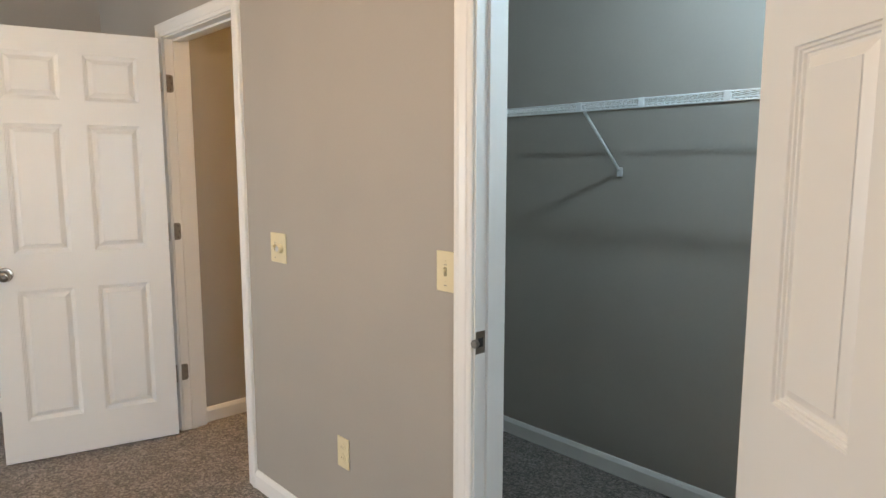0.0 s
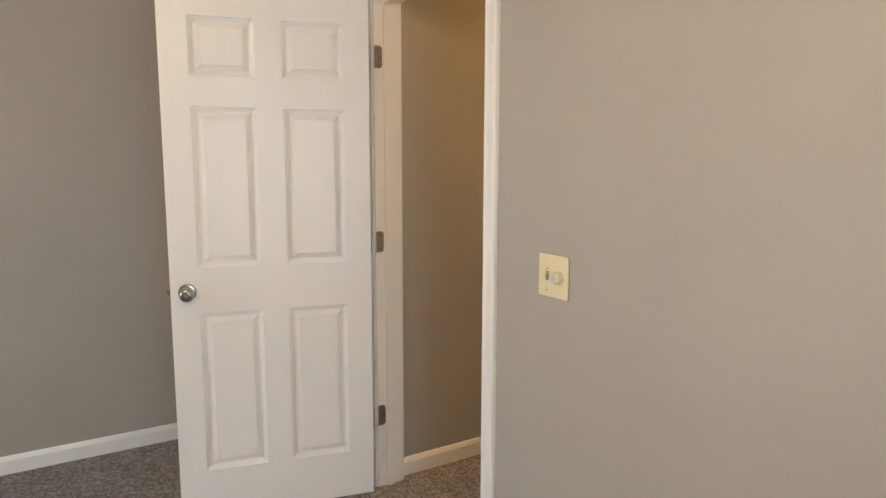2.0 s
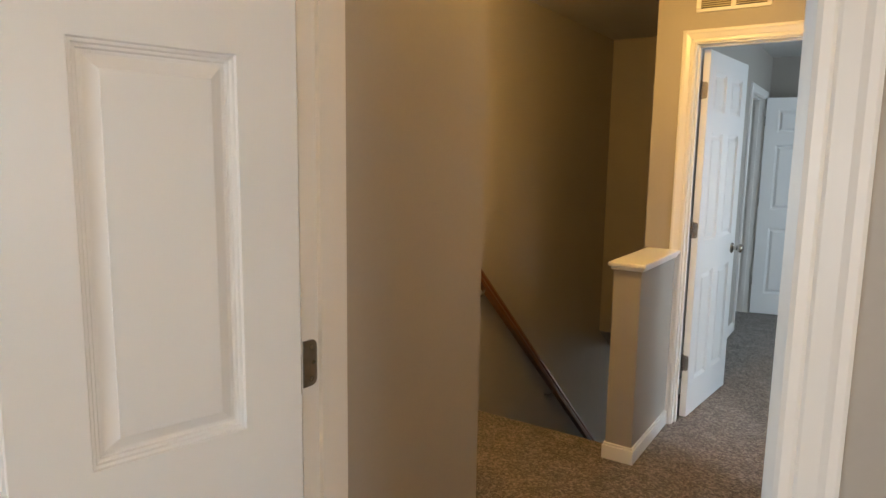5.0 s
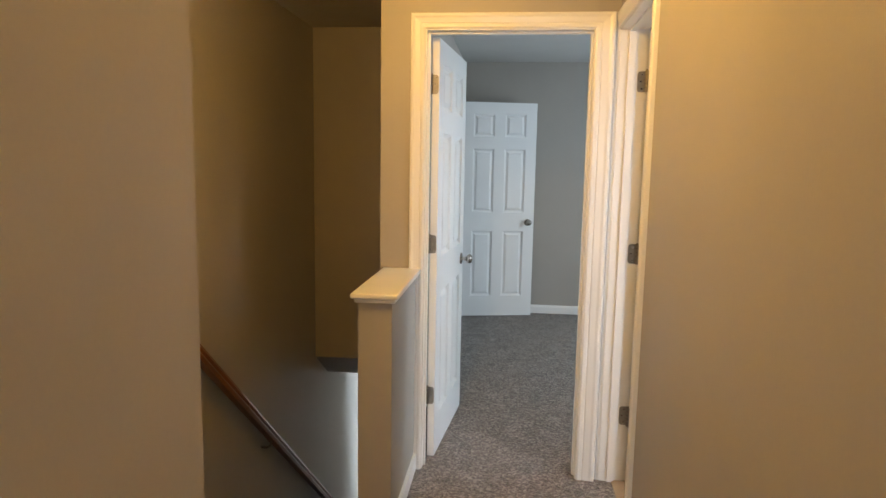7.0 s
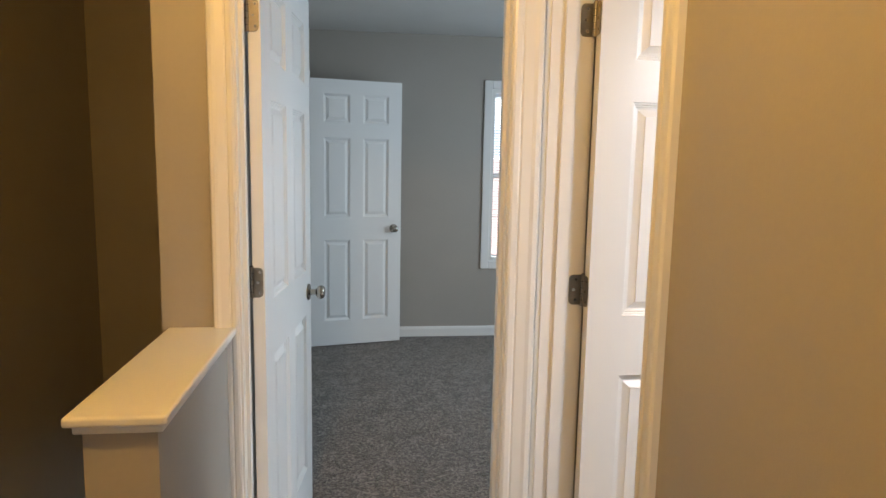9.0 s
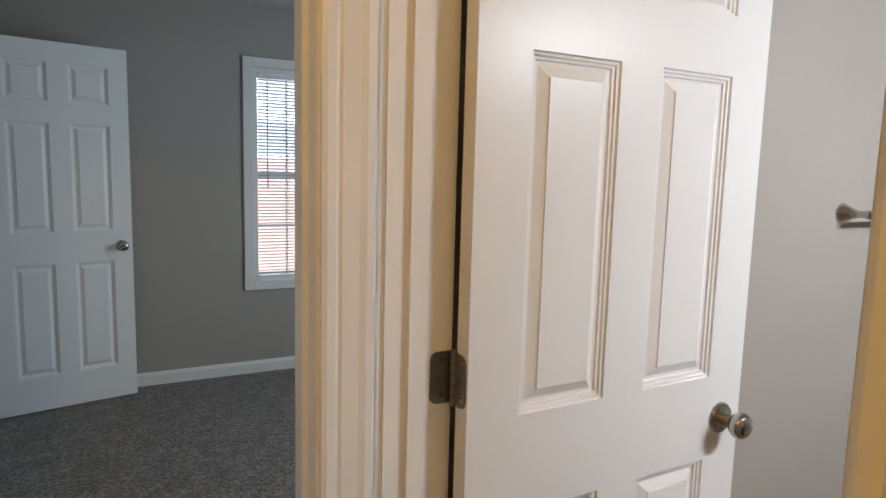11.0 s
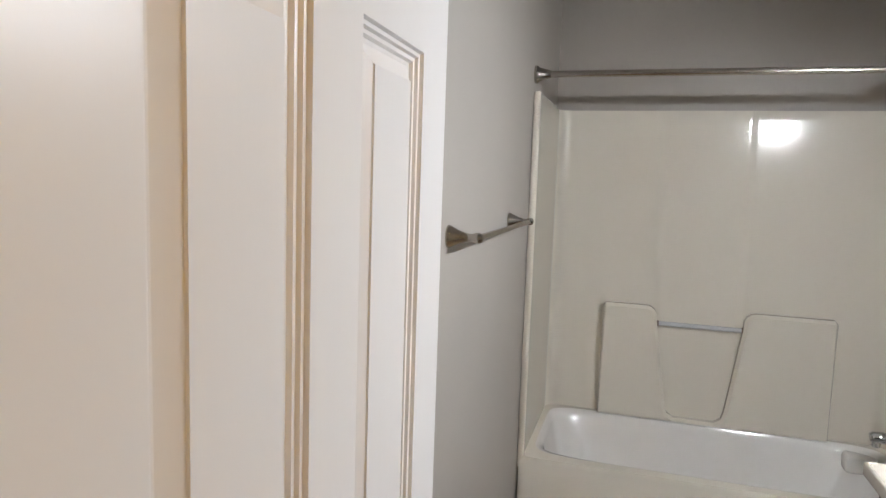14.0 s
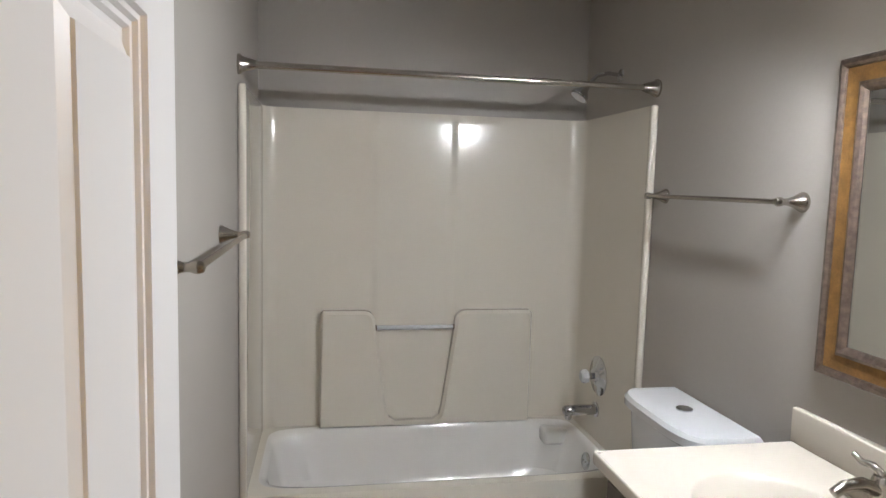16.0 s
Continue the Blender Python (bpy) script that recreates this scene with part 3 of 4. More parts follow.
# ---- closet wire shelf ----
SX0, SX1, SZ = 0.215, 2.75, 1.668
sh = thing("wire_shelf", "white vinyl-coated wire closet shelf with hanging lip", "shelf")
for y, z in ((0.968, SZ), (0.968, SZ - 0.030), (1.12, SZ - 0.006), (1.262, SZ - 0.002)):
    part("rod", tube([(SX0 + 0.002, y, z), (SX1 - 0.002, y, z)], 0.0034, 8), WIRE, sh, smooth=True)
bm = bmesh.new()
x = SX0 + 0.02
while x < SX1:
    tube([(x, 0.966, SZ - 0.030), (x, 0.966, SZ + 0.001), (x, 1.264, SZ + 0.003)], 0.0014, 5, bm)
    x += 0.0254
tagged(part("wire_grid", bm, WIRE, sh), kind="stuff")
for x in (0.62, 1.06, 1.34, 1.66, 2.1):
    part("joint_clip", box(bmesh.new(), x - 0.012, x + 0.012, 0.962, 0.972, SZ - 0.033, SZ + 0.004, 0.002), WIRE, sh)
for x in (1.075, 2.15):
    part("support_brace", tube([(x, 0.972, SZ - 0.004), (x, 0.985, SZ - 0.035), (x, 1.255, 1.40)], 0.0062, 8), WIRE, sh, "white diagonal support brace", True)
    part("brace_foot", box(bmesh.new(), x - 0.012, x + 0.012, 1.252, 1.2695, 1.372, 1.412, 0.004), WIRE, sh)

# ---- far bedroom window with blind ----
W0, W1, WZ0, WZ1 = 0.615, 1.40, 0.637, 2.037
win = thing("window_1", "white double-hung window with lowered horizontal blind", "window", kind="structure")
for r in ((W0 - 0.064, W0, 6.222, 6.2395, WZ0 - 0.064, WZ1 + 0.064), (W1, W1 + 0.064, 6.222, 6.2395, WZ0 - 0.064, WZ1 + 0.064),
          (W0, W1, 6.222, 6.2395, WZ1, WZ1 + 0.064), (W0, W1, 6.222, 6.2395, WZ0 - 0.064, WZ0)):
    part("casing", box(bmesh.new(), *r, 0.004), TRIM, win)
for r in ((W0, W0 + 0.03, 6.245, 6.355), (W1 - 0.03, W1, 6.245, 6.355)):
    part("window_frame", boxes((*r, WZ0, WZ1)), TRIM, win)
part("window_sill", boxes((W0 + 0.03, W1 - 0.03, 6.235, 6.355, WZ0, WZ0 + 0.03)), TRIM, win)
part("window_frame", boxes((W0 + 0.03, W1 - 0.03, 6.245, 6.355, WZ1 - 0.03, WZ1)), TRIM, win)
part("meeting_rail", boxes((W0 + 0.03, W1 - 0.03, 6.31, 6.345, 1.32, 1.36)), TRIM, win)
for x in (0.86, 1.155):
    part("muntin", boxes((x - 0.006, x + 0.006, 6.326, 6.34, WZ0 + 0.03, WZ1 - 0.03)), TRIM, win)
for z in (1.0, 1.69):
    part("muntin", boxes((W0 + 0.03, W1 - 0.03, 6.328, 6.338, z - 0.006, z + 0.006)), TRIM, win)
for z0, z1 in ((WZ0 + 0.03, 1.32), (1.36, WZ1 - 0.03)):
    g = part("pane", boxes((W0 + 0.03, W1 - 0.03, 6.341, 6.344, z0, z1)), glass, win)
    g.visible_shadow = False
bl = thing("window_blind", "white horizontal blind lowered with slats open", "blind")
part("head_rail", box(bmesh.new(), W0 + 0.035, W1 - 0.035, 6.262, 6.298, WZ1 - 0.062, WZ1 - 0.034, 0.003), BLIND, bl)
slat = bmesh.new()
box(slat, W0 + 0.04, W1 - 0.04, -0.0125, 0.0125, -0.0006, 0.0006)
slat_me = finish(slat, "slat", BLIND)
k = 0
z = WZ0 + 0.06
while z < WZ1 - 0.07:
    o = new("slat", slat_me)
    o.parent, o.matrix_basis = bl, pose(0, 6.28, z, -20, 0, 0)
    z += 0.0215
part("bottom_rail", box(bmesh.new(), W0 + 0.04, W1 - 0.04, 6.268, 6.292, WZ0 + 0.036, WZ0 + 0.048, 0.003), mat("blind_bottom_rail", (0.45, 0.46, 0.47), 0.5), bl)
part("tilt_wand", tube([(W0 + 0.10, 6.262, WZ1 - 0.06), (W0 + 0.10, 6.258, 1.25)], 0.004, 6), mat("wand_grey", (0.4, 0.42, 0.44), 0.4), bl)
for x in (W0 + 0.14, W1 - 0.14):
    part("ladder_cord", tube([(x, 6.266, WZ0 + 0.05), (x, 6.266, WZ1 - 0.05)], 0.0012, 5), BLIND, bl)
tagged(part("backdrop", boxes((-25, 30, 60.0, 60.2, -10, 30)), SKYGLOW), "bright overcast sky", "sky", kind="structure")
tagged(part("ground", boxes((-60, 60, 6.7, 60, -16.2, -16.0)), mat("lawn", (0.08, 0.11, 0.05), 0.9, vary=0.3, scale=0.6)), "lawn outside the window", "ground", kind="structure")
# House walls, roof and windows emit, in place of strong daylight falling on them.
SIDINGGLOW = glow("glowing_pale_siding_far_off", (0.80, 0.88, 0.98), 3.6)
BRICKGLOW = glow("glowing_brick_far_off", (0.97, 0.72, 0.68), 3.4)
ROOFGLOW = glow("glowing_roof_far_off", (0.62, 0.72, 0.86), 3.2)
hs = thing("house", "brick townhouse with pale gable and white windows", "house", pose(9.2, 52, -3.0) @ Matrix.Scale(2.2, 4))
part("wall", boxes((0.2, 6.0, 0, 5, -6, 2.2)), BRICKGLOW, hs)
part("wall", boxes((-6.0, 0.2, 0.4, 5, -6, 2.4)), SIDINGGLOW, hs)
bm = bmesh.new()
for x in (-6.4, 6.4):
    [bm.verts.new((x, y, z)) for y, z in ((-0.4, 2.3), (5.4, 2.3), (2.5, 3.5))]
bm.verts.ensure_lookup_table()
for fc in ((0, 1, 2), (3, 4, 5), (0, 1, 4, 3), (1, 2, 5, 4), (2, 0, 3, 5)):
    bm.faces.new([bm.verts[i] for i in fc])
part("roof", bm, ROOFGLOW, hs)
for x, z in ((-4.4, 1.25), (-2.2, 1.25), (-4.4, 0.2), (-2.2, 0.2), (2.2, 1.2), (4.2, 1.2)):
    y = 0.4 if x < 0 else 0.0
    w = part("window", boxes((x - 0.5, x + 0.5, y - 0.06, y - 0.002, z, z + 0.8)), SIDINGGLOW, hs)
    part("pane", boxes((x - 0.42, x + 0.42, y - 0.075, y - 0.062, z + 0.06, z + 0.74)), ROOFGLOW, w)

# ---- bathroom: tub and surround ----
FX, BX, YN, YS, TOP = 2.575, 3.235, 2.865, 1.385, 1.806
tub = thing("bathtub_shower", "bone one-piece acrylic bathtub and shower surround", "bathtub")


def surround_path():
    r, pts = 0.06, [(FX, YN), (FX + 0.05, YN), (BX - 0.09, YN)]
    for k in range(7):
        a = math.pi / 2 * k / 6
        pts.append((BX - r + r * math.sin(a), YN - r + r * math.cos(a)))
    pts.append((BX, YN - 0.09))
    for y in (2.37, 2.008):
        e = 0.005 if y > 2.2 else -0.005
        a, b = (0.0, 0.005) if y > 2.2 else (0.005, 0.0)
        pts += [(BX - a, y + 0.022), (BX - a, y + 0.006), (BX - b, y - 0.006), (BX - b, y - 0.022)]
    pts.append((BX, YS + 0.09))
    for k in range(7):
        a = math.pi / 2 * k / 6
        pts.append((BX - r + r * math.cos(a), YS + r - r * math.sin(a)))
    pts += [(BX - 0.09, YS), (FX + 0.05, YS), (FX, YS)]
    return pts


bm = bmesh.new()
pts = surround_path()
cols = []
for i, (x, y) in enumerate(pts):
    cx, cy = (2.9, 2.125)
    inner = [bm.verts.new((x, y, z)) for z in (0.352, 0.372, TOP - 0.045, TOP - 0.022)] + [bm.verts.new((x + (0.004 if x > FX else 0), y + (0.004 if y > cy else -0.004), TOP))]
    ox = x + (0.03 if x > 3.1 else 0)
    oy = y + (0.021 if y > 2.6 else (-0.021 if y < 1.65 else 0))
    outer = [bm.verts.new((min(ox, 3.268), oy, z)) for z in (TOP, 0.352)]
    cols.append(inner + outer)
for a, b in zip(cols, cols[1:]):
    for k in range(6):
        bm.faces.new((a[k], b[k], b[k + 1], a[k + 1]))
part("surround_panel", bm, ACRYLIC, tub, smooth=True)
for y in (YN + 0.010, YS - 0.010):
    part("edge_flange", box(bmesh.new(), FX - 0.016, FX + 0.012, y - 0.0135, y + 0.0135, 0.30, TOP + 0.002, 0.009, 3), ACRYLIC, tub, smooth=True)

outline = [(2.613, 0.350), (2.613, 0.885), (2.60, 0.90)]
for (cy, cz, a0, a1) in ((2.415, 0.85, 90, 0),):
    outline += [(cy - 0.05 * math.cos(radians(a)), cz + 0.05 * math.sin(radians(a))) for a in (90, 65, 40, 15)]
outline += [(2.362, 0.81), (2.305, 0.43), (2.295, 0.395), (2.265, 0.375), (2.085, 0.375), (2.055, 0.395), (2.045, 0.43), (1.992, 0.81)]
outline += [(1.94 + 0.05 * math.cos(radians(a)), 0.85 + 0.05 * math.sin(radians(a))) for a in (15, 40, 65, 90)]
outline += [(1.627, 0.90), (1.614, 0.885), (1.614, 0.350)]
bm = bmesh.new()
front = [bm.verts.new((BX - 0.050, y + (0.0 if 2.6 > y > 1.63 else 0.0), z)) for y, z in outline]
mid = [bm.verts.new((BX - 0.036, y, z)) for y, z in outline]
back = [bm.verts.new((BX + 0.01, y, z)) for y, z in outline]
n = len(outline)
cyz = Vector((0, 2.115, 0.6))
for i, vtx in enumerate(front):
    a, b = Vector(outline[i - 1]), Vector(outline[(i + 1) % n])
    t = (b - a).normalized()
    vtx.co.y += -t.y * 0.013
    vtx.co.z += t.x * 0.013
for ra, rb in ((front, mid), (mid, back)):
    for i in range(n - 1):
        bm.faces.new((ra[i], ra[i + 1], rb[i + 1], rb[i]))
bm.faces.new(front)
part("moulded_shelf_back", bm, ACRYLIC, tub, smooth=True)
gb_ = part("grab_bar", tube([(BX - 0.022, 2.37, 0.818), (BX - 0.022, 1.985, 0.818)], 0.011, 12), CLEAR, tub, "clear acrylic grab bar with dark ends", True)
for y in (2.362, 1.992):
    part("bar_end", tube([(BX - 0.022, y - 0.006, 0.818), (BX - 0.022, y + 0.006, 0.818)], 0.014, 12), PEWTER, gb_, smooth=True)


def super_ring(bm, cx, cy, a, b, z, power, n=72):
    out = []
    for i in range(n):
        t = 2 * math.pi * i / n
        c, s_ = math.cos(t), math.sin(t)
        out.append(bm.verts.new((cx + a * math.copysign(abs(c) ** (2 / power), c), cy + b * math.copysign(abs(s_) ** (2 / power), s_), z)))
    return out


def loft(bm, rings, cap_end=True):
    for a, b in zip(rings, rings[1:]):
        for i in range(len(a)):
            bm.faces.new((a[i], a[(i + 1) % len(a)], b[(i + 1) % len(a)], b[i]))
    if cap_end:
        bm.faces.new(rings[-1])
    return bm


bm = bmesh.new()
tx, ty = 2.905, 2.125
loft(bm, [super_ring(bm, tx, ty, 0.352, 0.758, 0.0, 60), super_ring(bm, tx, ty, 0.352, 0.758, 0.335, 60), super_ring(bm, tx, ty, 0.345, 0.752, 0.354, 40), super_ring(bm, tx, ty, 0.30, 0.71, 0.356, 9)], False)
part("apron_and_rim", bm, ACRYLIC, tub, smooth=True)
bm = bmesh.new()
loft(bm, [super_ring(bm, tx, ty, 0.302, 0.712, 0.357, 9), super_ring(bm, tx, ty, 0.288, 0.70, 0.352, 7), super_ring(bm, tx, ty, 0.275, 0.685, 0.33, 6), super_ring(bm, tx, ty, 0.25, 0.64, 0.14, 5), super_ring(bm, tx, ty, 0.20, 0.58, 0.085, 4), super_ring(bm, tx, ty, 0.10, 0.3, 0.078, 3)])
part("basin", bm, TUBWHITE, tub, "glossy white tub basin", True)
part("soap_ledge", box(bmesh.new(), 3.09, 3.20, 1.415, 1.565, 0.265, 0.340, 0.018, 3), TUBWHITE, tub, "moulded ledge in the tub corner", True)

# ---- bathroom fittings ----
va = thing("shower_valve", "round chrome shower valve with clear faceted knob", "faucet", pose(2.915, YS, 0.655))
part("escutcheon", lathe(((0.088, 0.001), (0.088, 0.004), (0.080, 0.010), (0.045, 0.018), (0.030, 0.030)), 36, "y"), CHROME, va, smooth=True)
part("stem", lathe(((0.014, 0.028), (0.014, 0.055)), 16, "y"), CHROME, va, smooth=True)
part("knob", lathe(((0.018, 0.050), (0.030, 0.056), (0.033, 0.068), (0.030, 0.080), (0.020, 0.086)), 8, "y"), CLEAR, va, "clear faceted acrylic knob")
spt = thing("tub_spout", "short chrome tub spout below the valve", "faucet", pose(2.925, YS, 0.497))
part("spout", tube([(0, 0.0, 0), (0, 0.05, 0), (0, 0.10, 0), (0, 0.145, -0.001), (0, 0.155, -0.003)], [0.024, 0.024, 0.0235, 0.023, 0.017], 16), CHROME, spt, smooth=True)
part("nozzle", lathe(((0.013, -0.040), (0.016, -0.034), (0.018, 0.0)), 16, "z", at=(0, 0.132, 0)), CHROME, spt, smooth=True)
part("flange", lathe(((0.034, 0.001), (0.034, 0.006), (0.027, 0.010)), 24, "y"), CHROME, spt, smooth=True)
ov = thing("overflow_plate", "round chrome overflow plate inside the tub", "drain", pose(2.83, 1.462, 0.30, 8))
part("plate", lathe(((0.038, 0.0), (0.038, 0.004), (0.032, 0.009), (0.010, 0.010)), 28, "y"), CHROME, ov, smooth=True)
for dx in (-0.012, 0.012):
    part("screw", lathe(((0.004, 0.0095), (0.004, 0.0115)), 10, "y", at=(dx, 0, 0)), NICKEL, ov)
hd = thing("wall_shower", "chrome shower head on a bent wall arm", "shower", pose(2.905, 1.36, 1.97))
part("flange", lathe(((0.028, 0.001), (0.026, 0.006), (0.012, 0.014)), 24, "y"), CHROME, hd, smooth=True)
part("arm", tube([(0, 0.0, 0), (0, 0.06, 0.006), (0, 0.11, -0.008), (0, 0.145, -0.045)], 0.0085, 12), CHROME, hd, smooth=True)
h = part("head", lathe(((0.012, 0.03), (0.016, 0.018), (0.018, 0.0), (0.036, -0.022), (0.040, -0.034), (0.036, -0.040)), 28, "z"), CHROME, hd, smooth=True, m=pose(0, 0.165, -0.068, 35, 0, 0))
part("face", lathe(((0.035, -0.0405), (0.034, -0.0425)), 28, "z"), CERAMIC, h)
rod = thing("shower_curtain_rod", "brushed nickel tension shower rod between walls", "curtain rod", pose(2.585, 0, 1.872))
part("rod", tube([(0, 2.885, 0), (0, 1.75, 0)], 0.0125, 14), NICKEL, rod, smooth=True)
part("rod_inner", tube([(0, 1.75, 0), (0, 1.365, 0)], 0.0108, 14), NICKEL, rod, smooth=True)
for y, sg in ((2.8898, -1), (1.3602, 1)):
    part("end_cap", lathe(((0.034, 0), (0.034, sg * 0.008), (0.026, sg * 0.016), (0.019, sg * 0.045), (0.014, sg * 0.06)), 28, "y", at=(0, y, 0)), NICKEL, rod, smooth=True)


def towel_bar(x0, x1, y, z, sg, label):
    t = thing("towel_bar", label, "towel bar", pose(0, y, z), group="bathroom towel bars")
    part("bar", tube([(x0, sg * 0.072, 0), (x1, sg * 0.072, 0)], 0.0075, 12), NICKEL, t, smooth=True)
    for x in (x0, x1):
        p = part("post", lathe(((0.027, 0.0006 * sg), (0.027, 0.004 * sg), (0.024, 0.010 * sg), (0.016, 0.026 * sg), (0.0095, 0.046 * sg), (0.0088, 0.058 * sg), (0.012, 0.066 * sg), (0.0125, 0.074 * sg), (0.009, 0.082 * sg), (0.004, 0.084 * sg)), 28, "y", at=(x, 0, 0)), NICKEL, t, "flared brushed nickel post", True)
    return t


towel_bar(1.470, 2.18, 2.89, 1.329, -1, "brushed nickel towel bar beside the bathroom door")
towel_bar(1.775, 2.475, 1.36, 1.467, 1, "brushed nickel towel bar above the toilet")

# ---- toilet ----
to = thing("toilet", "white two-piece ceramic toilet with dual-flush lid", "toilet", pose(2.082, 1.362, 0))


def d_ring(bm, w, d0, d1, z, n=40, bow=0.5):
    """A ring with a flat back and a bowed front."""
    out = [bm.verts.new((-w, d0, z))]
    for i in range(n + 1):
        a = math.pi * i / n
        c, s_ = math.cos(a), math.sin(a)
        out.append(bm.verts.new((-w * math.copysign(abs(c) ** bow, c), d0 + (d1 - d0) * (0.62 + 0.38 * s_ ** 0.8), z)))
    out.append(bm.verts.new((w, d0, z)))
    return out


def d_solid(rows, bow=0.5):
    bm = bmesh.new()
    rings = [d_ring(bm, *r, bow=bow) for r in rows]
    bm.faces.new(rings[0])
    return loft(bm, rings)


part("tank", d_solid(((0.19, 0.03, 0.17, 0.37), (0.20, 0.02, 0.195, 0.40), (0.222, 0.012, 0.215, 0.752))), CERAMIC, to, smooth=True)
ld = part("tank_lid", d_solid(((0.230, 0.008, 0.225, 0.753), (0.238, 0.004, 0.236, 0.762), (0.238, 0.004, 0.236, 0.785), (0.230, 0.010, 0.226, 0.797), (0.20, 0.03, 0.20, 0.800))), CERAMIC, to, "white bowed ceramic tank lid", True)
part("flush_button", lathe(((0.026, 0.800), (0.026, 0.804), (0.022, 0.8065), (0.008, 0.8065)), 28, "z", at=(0, 0.11, 0)), CHROME, ld, "chrome dual flush button", True)
bm = bmesh.new()
loft(bm, [super_ring(bm, 0, 0.38, 0.11, 0.22, 0.007, 2.6), super_ring(bm, 0, 0.38, 0.10, 0.21, 0.12, 2.4), super_ring(bm, 0, 0.42, 0.15, 0.25, 0.27, 2.2), super_ring(bm, 0, 0.44, 0.185, 0.255, 0.385, 2.2), super_ring(bm, 0, 0.44, 0.15, 0.22, 0.39, 2.2), super_ring(bm, 0, 0.44, 0.10, 0.15, 0.25, 2)])
part("bowl", bm, CERAMIC, to, smooth=True)
bm = bmesh.new()
loft(bm, [super_ring(bm, 0, 0.44, 0.188, 0.258, 0.392, 2.2), super_ring(bm, 0, 0.44, 0.190, 0.26, 0.405, 2.2), super_ring(bm, 0, 0.44, 0.185, 0.255, 0.425, 2.2), super_ring(bm, 0, 0.44, 0.16, 0.23, 0.432, 2.2)])
part("seat_lid", bm, CERAMIC, to, smooth=True)

# ---- vanity ----
VX0, VX1, VY0, VY1 = 0.96, 1.722, 1.362, 1.937
vn = thing("vanity_cabinet", "espresso brown wooden bathroom vanity cabinet", "cabinet")
part("body", boxes((VX0 + 0.02, VX1 - 0.018, VY0, VY1 - 0.045, 0.09, 0.70), (VX0 + 0.02, VX0 + 0.04, VY0, VY1 - 0.045, 0.70, 0.806),
                   (VX1 - 0.038, VX1 - 0.018, VY0, VY1 - 0.045, 0.70, 0.806), (VX0 + 0.04, VX1 - 0.038, VY1 - 0.063, VY1 - 0.045, 0.70, 0.806)), CABINET, vn)
part("toe_kick", boxes((VX0 + 0.03, VX1 - 0.028, VY0, VY1 - 0.11, 0.006, 0.09)), CABINET, vn)
for a, b in ((VX0 + 0.035, 1.338), (1.348, VX1 - 0.033)):
    dr = part("door", box(bmesh.new(), a, b, VY1 - 0.045, VY1 - 0.027, 0.12, 0.78, 0.003), CABINET, vn)
    kx = b - 0.03 if a < 1.2 else a + 0.03
    part("handle", lathe(((0.006, 0.0), (0.006, 0.012), (0.014, 0.018), (0.012, 0.026)), 20, "y", at=(kx, VY1 - 0.027, 0.70)), NICKEL, dr, smooth=True)
ct = thing("sink_counter", "cream cultured marble vanity top with integral oval sink", "countertop")
bm = bmesh.new()
cx, cy = 1.34, 1.68
rect, n = [], 72
inner = super_ring(bm, cx, cy, 0.235, 0.178, 0.8400, 2.0)
edge = []
for i in range(n):
    t = 2 * math.pi * i / n
    c, s_ = math.cos(t), math.sin(t)
    k = min(((VX1 - 0.006 - cx) if c > 0 else (cx - VX0 - 0.006)) / max(abs(c), 1e-6), ((VY1 - 0.006 - cy) if s_ > 0 else (cy - VY0)) / max(abs(s_), 1e-6))
    edge.append(bm.verts.new((cx + k * c, cy + k * s_, 0.84)))
loft(bm, [edge, inner, super_ring(bm, cx, cy, 0.225, 0.168, 0.834, 2.0), super_ring(bm, cx, cy, 0.20, 0.145, 0.79, 2.0), super_ring(bm, cx, cy, 0.14, 0.10, 0.735, 2.0), super_ring(bm, cx, cy, 0.03, 0.03, 0.72, 2.0)])
part("top_and_bowl", bm, MARBLE, ct, smooth=True)
part("front_edge", box(bmesh.new(), VX0, VX1, VY1 - 0.012, VY1, 0.806, 0.8405, 0.006, 3), MARBLE, ct, smooth=True)
for a, b in ((VX0, VX0 + 0.012), (VX1 - 0.012, VX1)):
    part("side_edge", box(bmesh.new(), a, b, VY0, VY1 - 0.004, 0.806, 0.8405, 0.005, 3), MARBLE, ct, smooth=True)
part("backsplash", box(bmesh.new(), VX0, VX1 + 0.004, 1.3605, 1.384, 0.8385, 0.932, 0.006, 3), MARBLE, ct, smooth=True)
fa = thing("sink_faucet", "brushed nickel single-lever sink faucet", "faucet", pose(1.36, 1.46, 0.8402))
part("base", lathe(((0.028, 0), (0.028, 0.006), (0.023, 0.014), (0.021, 0.055), (0.023, 0.062), (0.018, 0.075), (0.008, 0.080)), 28, "z"), NICKEL, fa, smooth=True)
part("base_plate", box(bmesh.new(), -0.078, 0.078, -0.026, 0.026, 0.0, 0.008, 0.004, 2), NICKEL, fa, smooth=True)
part("spout", tube([(0, 0.01, 0.045), (0, 0.05, 0.062), (0, 0.09, 0.060), (0, 0.115, 0.045)], [0.015, 0.014, 0.012, 0.011], 14), NICKEL, fa, smooth=True)
part("lever", tube([(0, 0.0, 0.062), (0.004, 0.004, 0.080), (0.02, 0.008, 0.090), (0.045, 0.012, 0.088), (0.065, 0.014, 0.098)], [0.011, 0.010, 0.0085, 0.007, 0.006], 12), NICKEL, fa, "curved lever handle", True)

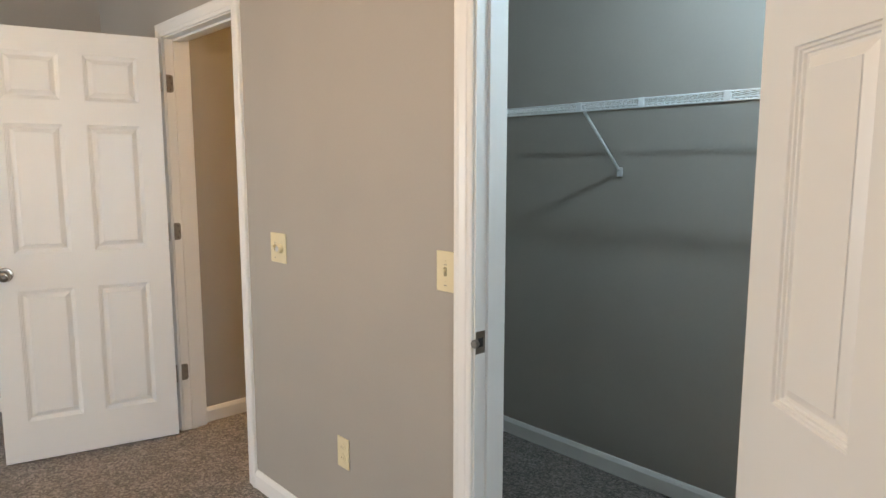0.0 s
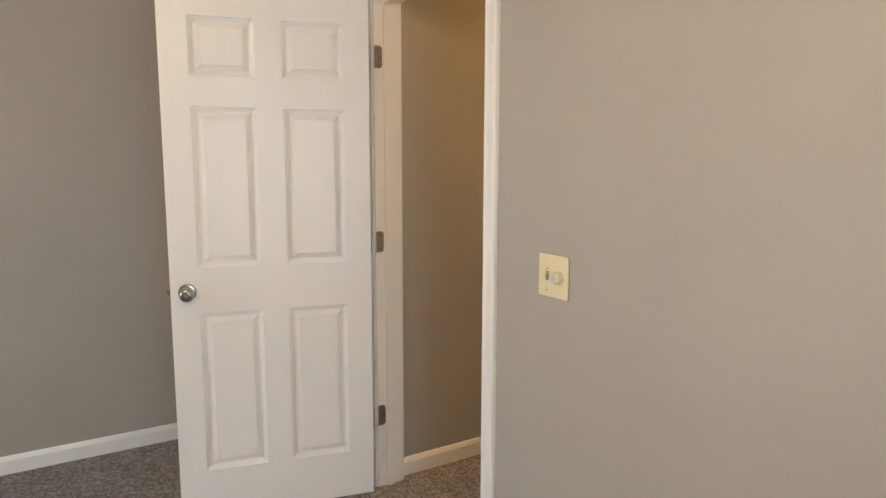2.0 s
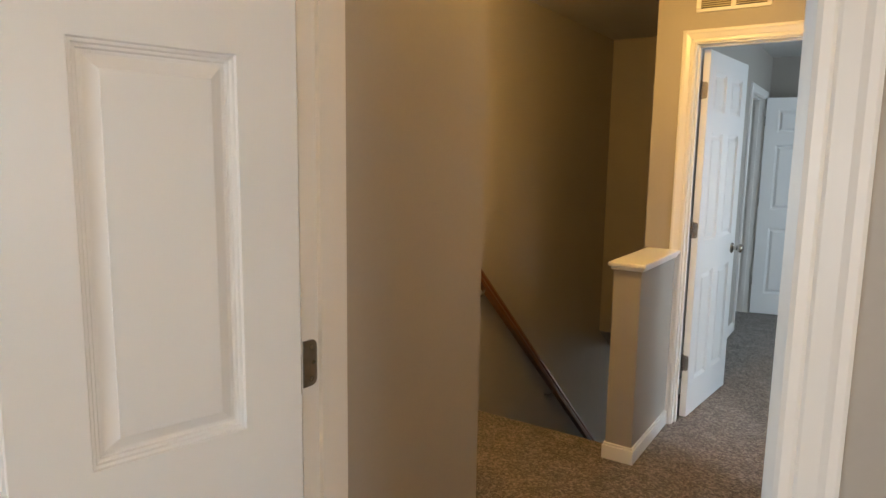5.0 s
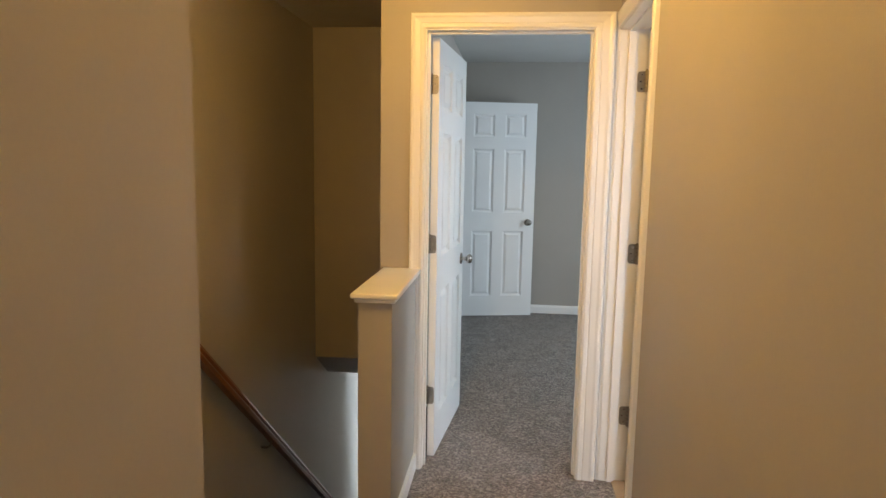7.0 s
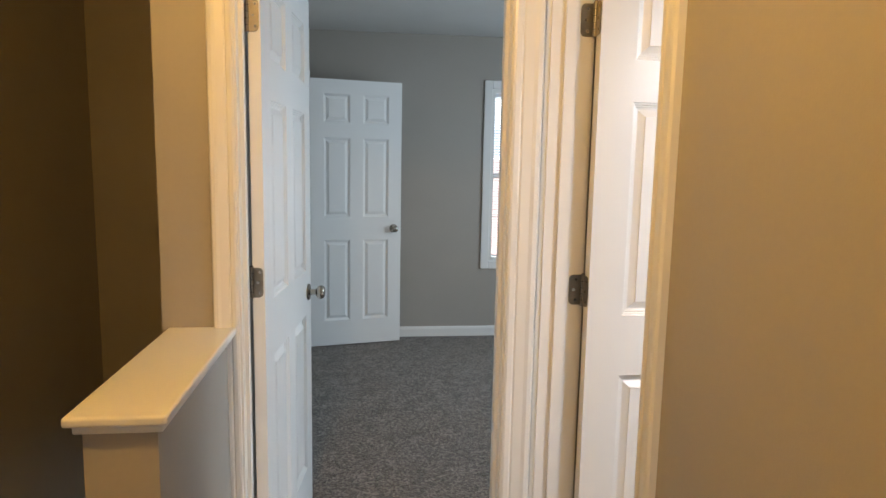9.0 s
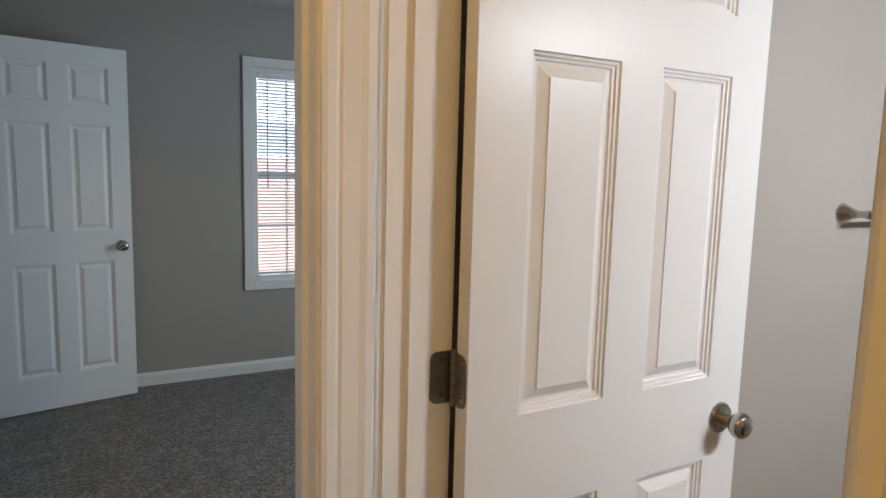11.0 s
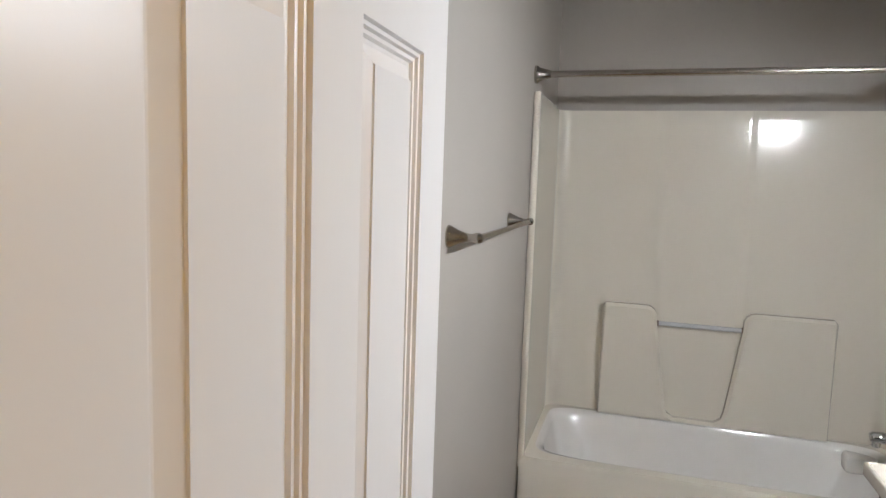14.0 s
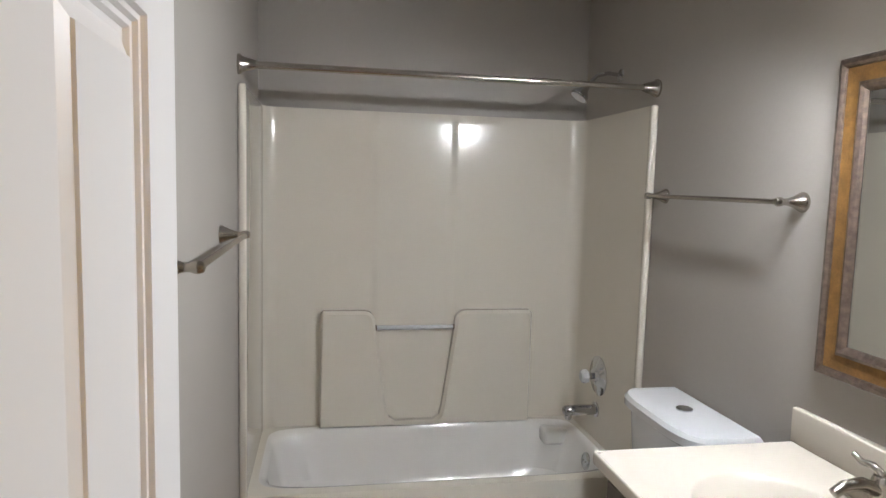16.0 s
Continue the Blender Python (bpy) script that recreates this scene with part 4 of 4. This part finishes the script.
# ---- mirror ----
MX0, MX1, MZ0, MZ1, MY = 0.94, 1.662, 1.045, 1.812, 1.361
mi = thing("wall_mirror", "wall mirror in gilded frame with pewter mouldings", "mirror")
part("mirror_glass", boxes((MX0 + 0.08, MX1 - 0.08, MY, MY + 0.010, MZ0 + 0.08, MZ1 - 0.08)), MIRROR, mi)


def frame_ring(name, o0, o1, prof, material):
    """A mitred ring of moulding between the insets o0 and o1, prof gives its height across."""
    bm = bmesh.new()
    st = []
    for sx, sz in ((MX0, MZ0), (MX1, MZ0), (MX1, MZ1), (MX0, MZ1)):
        ix = 1 if sx == MX0 else -1
        iz = 1 if sz == MZ0 else -1
        st.append([bm.verts.new((sx + ix * (o0 + (o1 - o0) * u), MY + v, sz + iz * (o0 + (o1 - o0) * u))) for u, v in prof])
    for a in range(4):
        p, q = st[a], st[(a + 1) % 4]
        for k in range(len(prof) - 1):
            bm.faces.new((p[k], q[k], q[k + 1], p[k + 1]))
    part(name, bm, material, mi)


frame_ring("outer_moulding", 0.0, 0.024, ((0, 0), (0, 0.018), (0.2, 0.026), (0.6, 0.029), (0.9, 0.024), (1, 0.018)), PEWTER)
frame_ring("gilt_frame", 0.024, 0.060, ((0, 0.012), (0, 0.019), (0.5, 0.016), (1, 0.015), (1, 0.010)), GOLDFRAME)
frame_ring("inner_moulding", 0.060, 0.084, ((0, 0.012), (0, 0.020), (0.35, 0.024), (0.7, 0.019), (1, 0.011)), PEWTER)

# ---- lamps ----
vl = thing("vanity_light", "nickel vanity light bar with frosted shades", "wall lamp", pose(1.32, 1.3605, 2.13))
part("bar", box(bmesh.new(), -0.30, 0.30, 0, 0.03, -0.03, 0.03, 0.006), NICKEL, vl)
for k in range(3):
    part("arm", tube([(-0.2 + 0.2 * k, 0.03, 0), (-0.2 + 0.2 * k, 0.20, 0.0), (-0.2 + 0.2 * k, 0.23, -0.02), (-0.2 + 0.2 * k, 0.23, -0.075)], 0.008, 8), NICKEL, vl, smooth=True)
    part("shade", lathe(((0.022, -0.075), (0.034, -0.085), (0.044, -0.12), (0.052, -0.17), (0.056, -0.215)), 28, "z", at=(-0.2 + 0.2 * k, 0.23, 0)), SHADEGLOW, vl, "lit frosted glass bell shade", True)


def dome(name, label, x, y):
    t = thing(name, label, "ceiling lamp", pose(x, y, H))
    part("pan", lathe(((0.12, -0.0005), (0.12, -0.02), (0.10, -0.03)), 32, "z"), NICKEL, t, smooth=True)


dome("ceiling_lamp", "flush nickel ceiling lamp base in the bedroom", 1.0, -2.0)
dome("ceiling_lamp", "flush nickel ceiling lamp base over the landing", -0.74, 1.52)
dome("ceiling_lamp", "flush nickel ceiling lamp base in the closet", 1.93, 0.60)
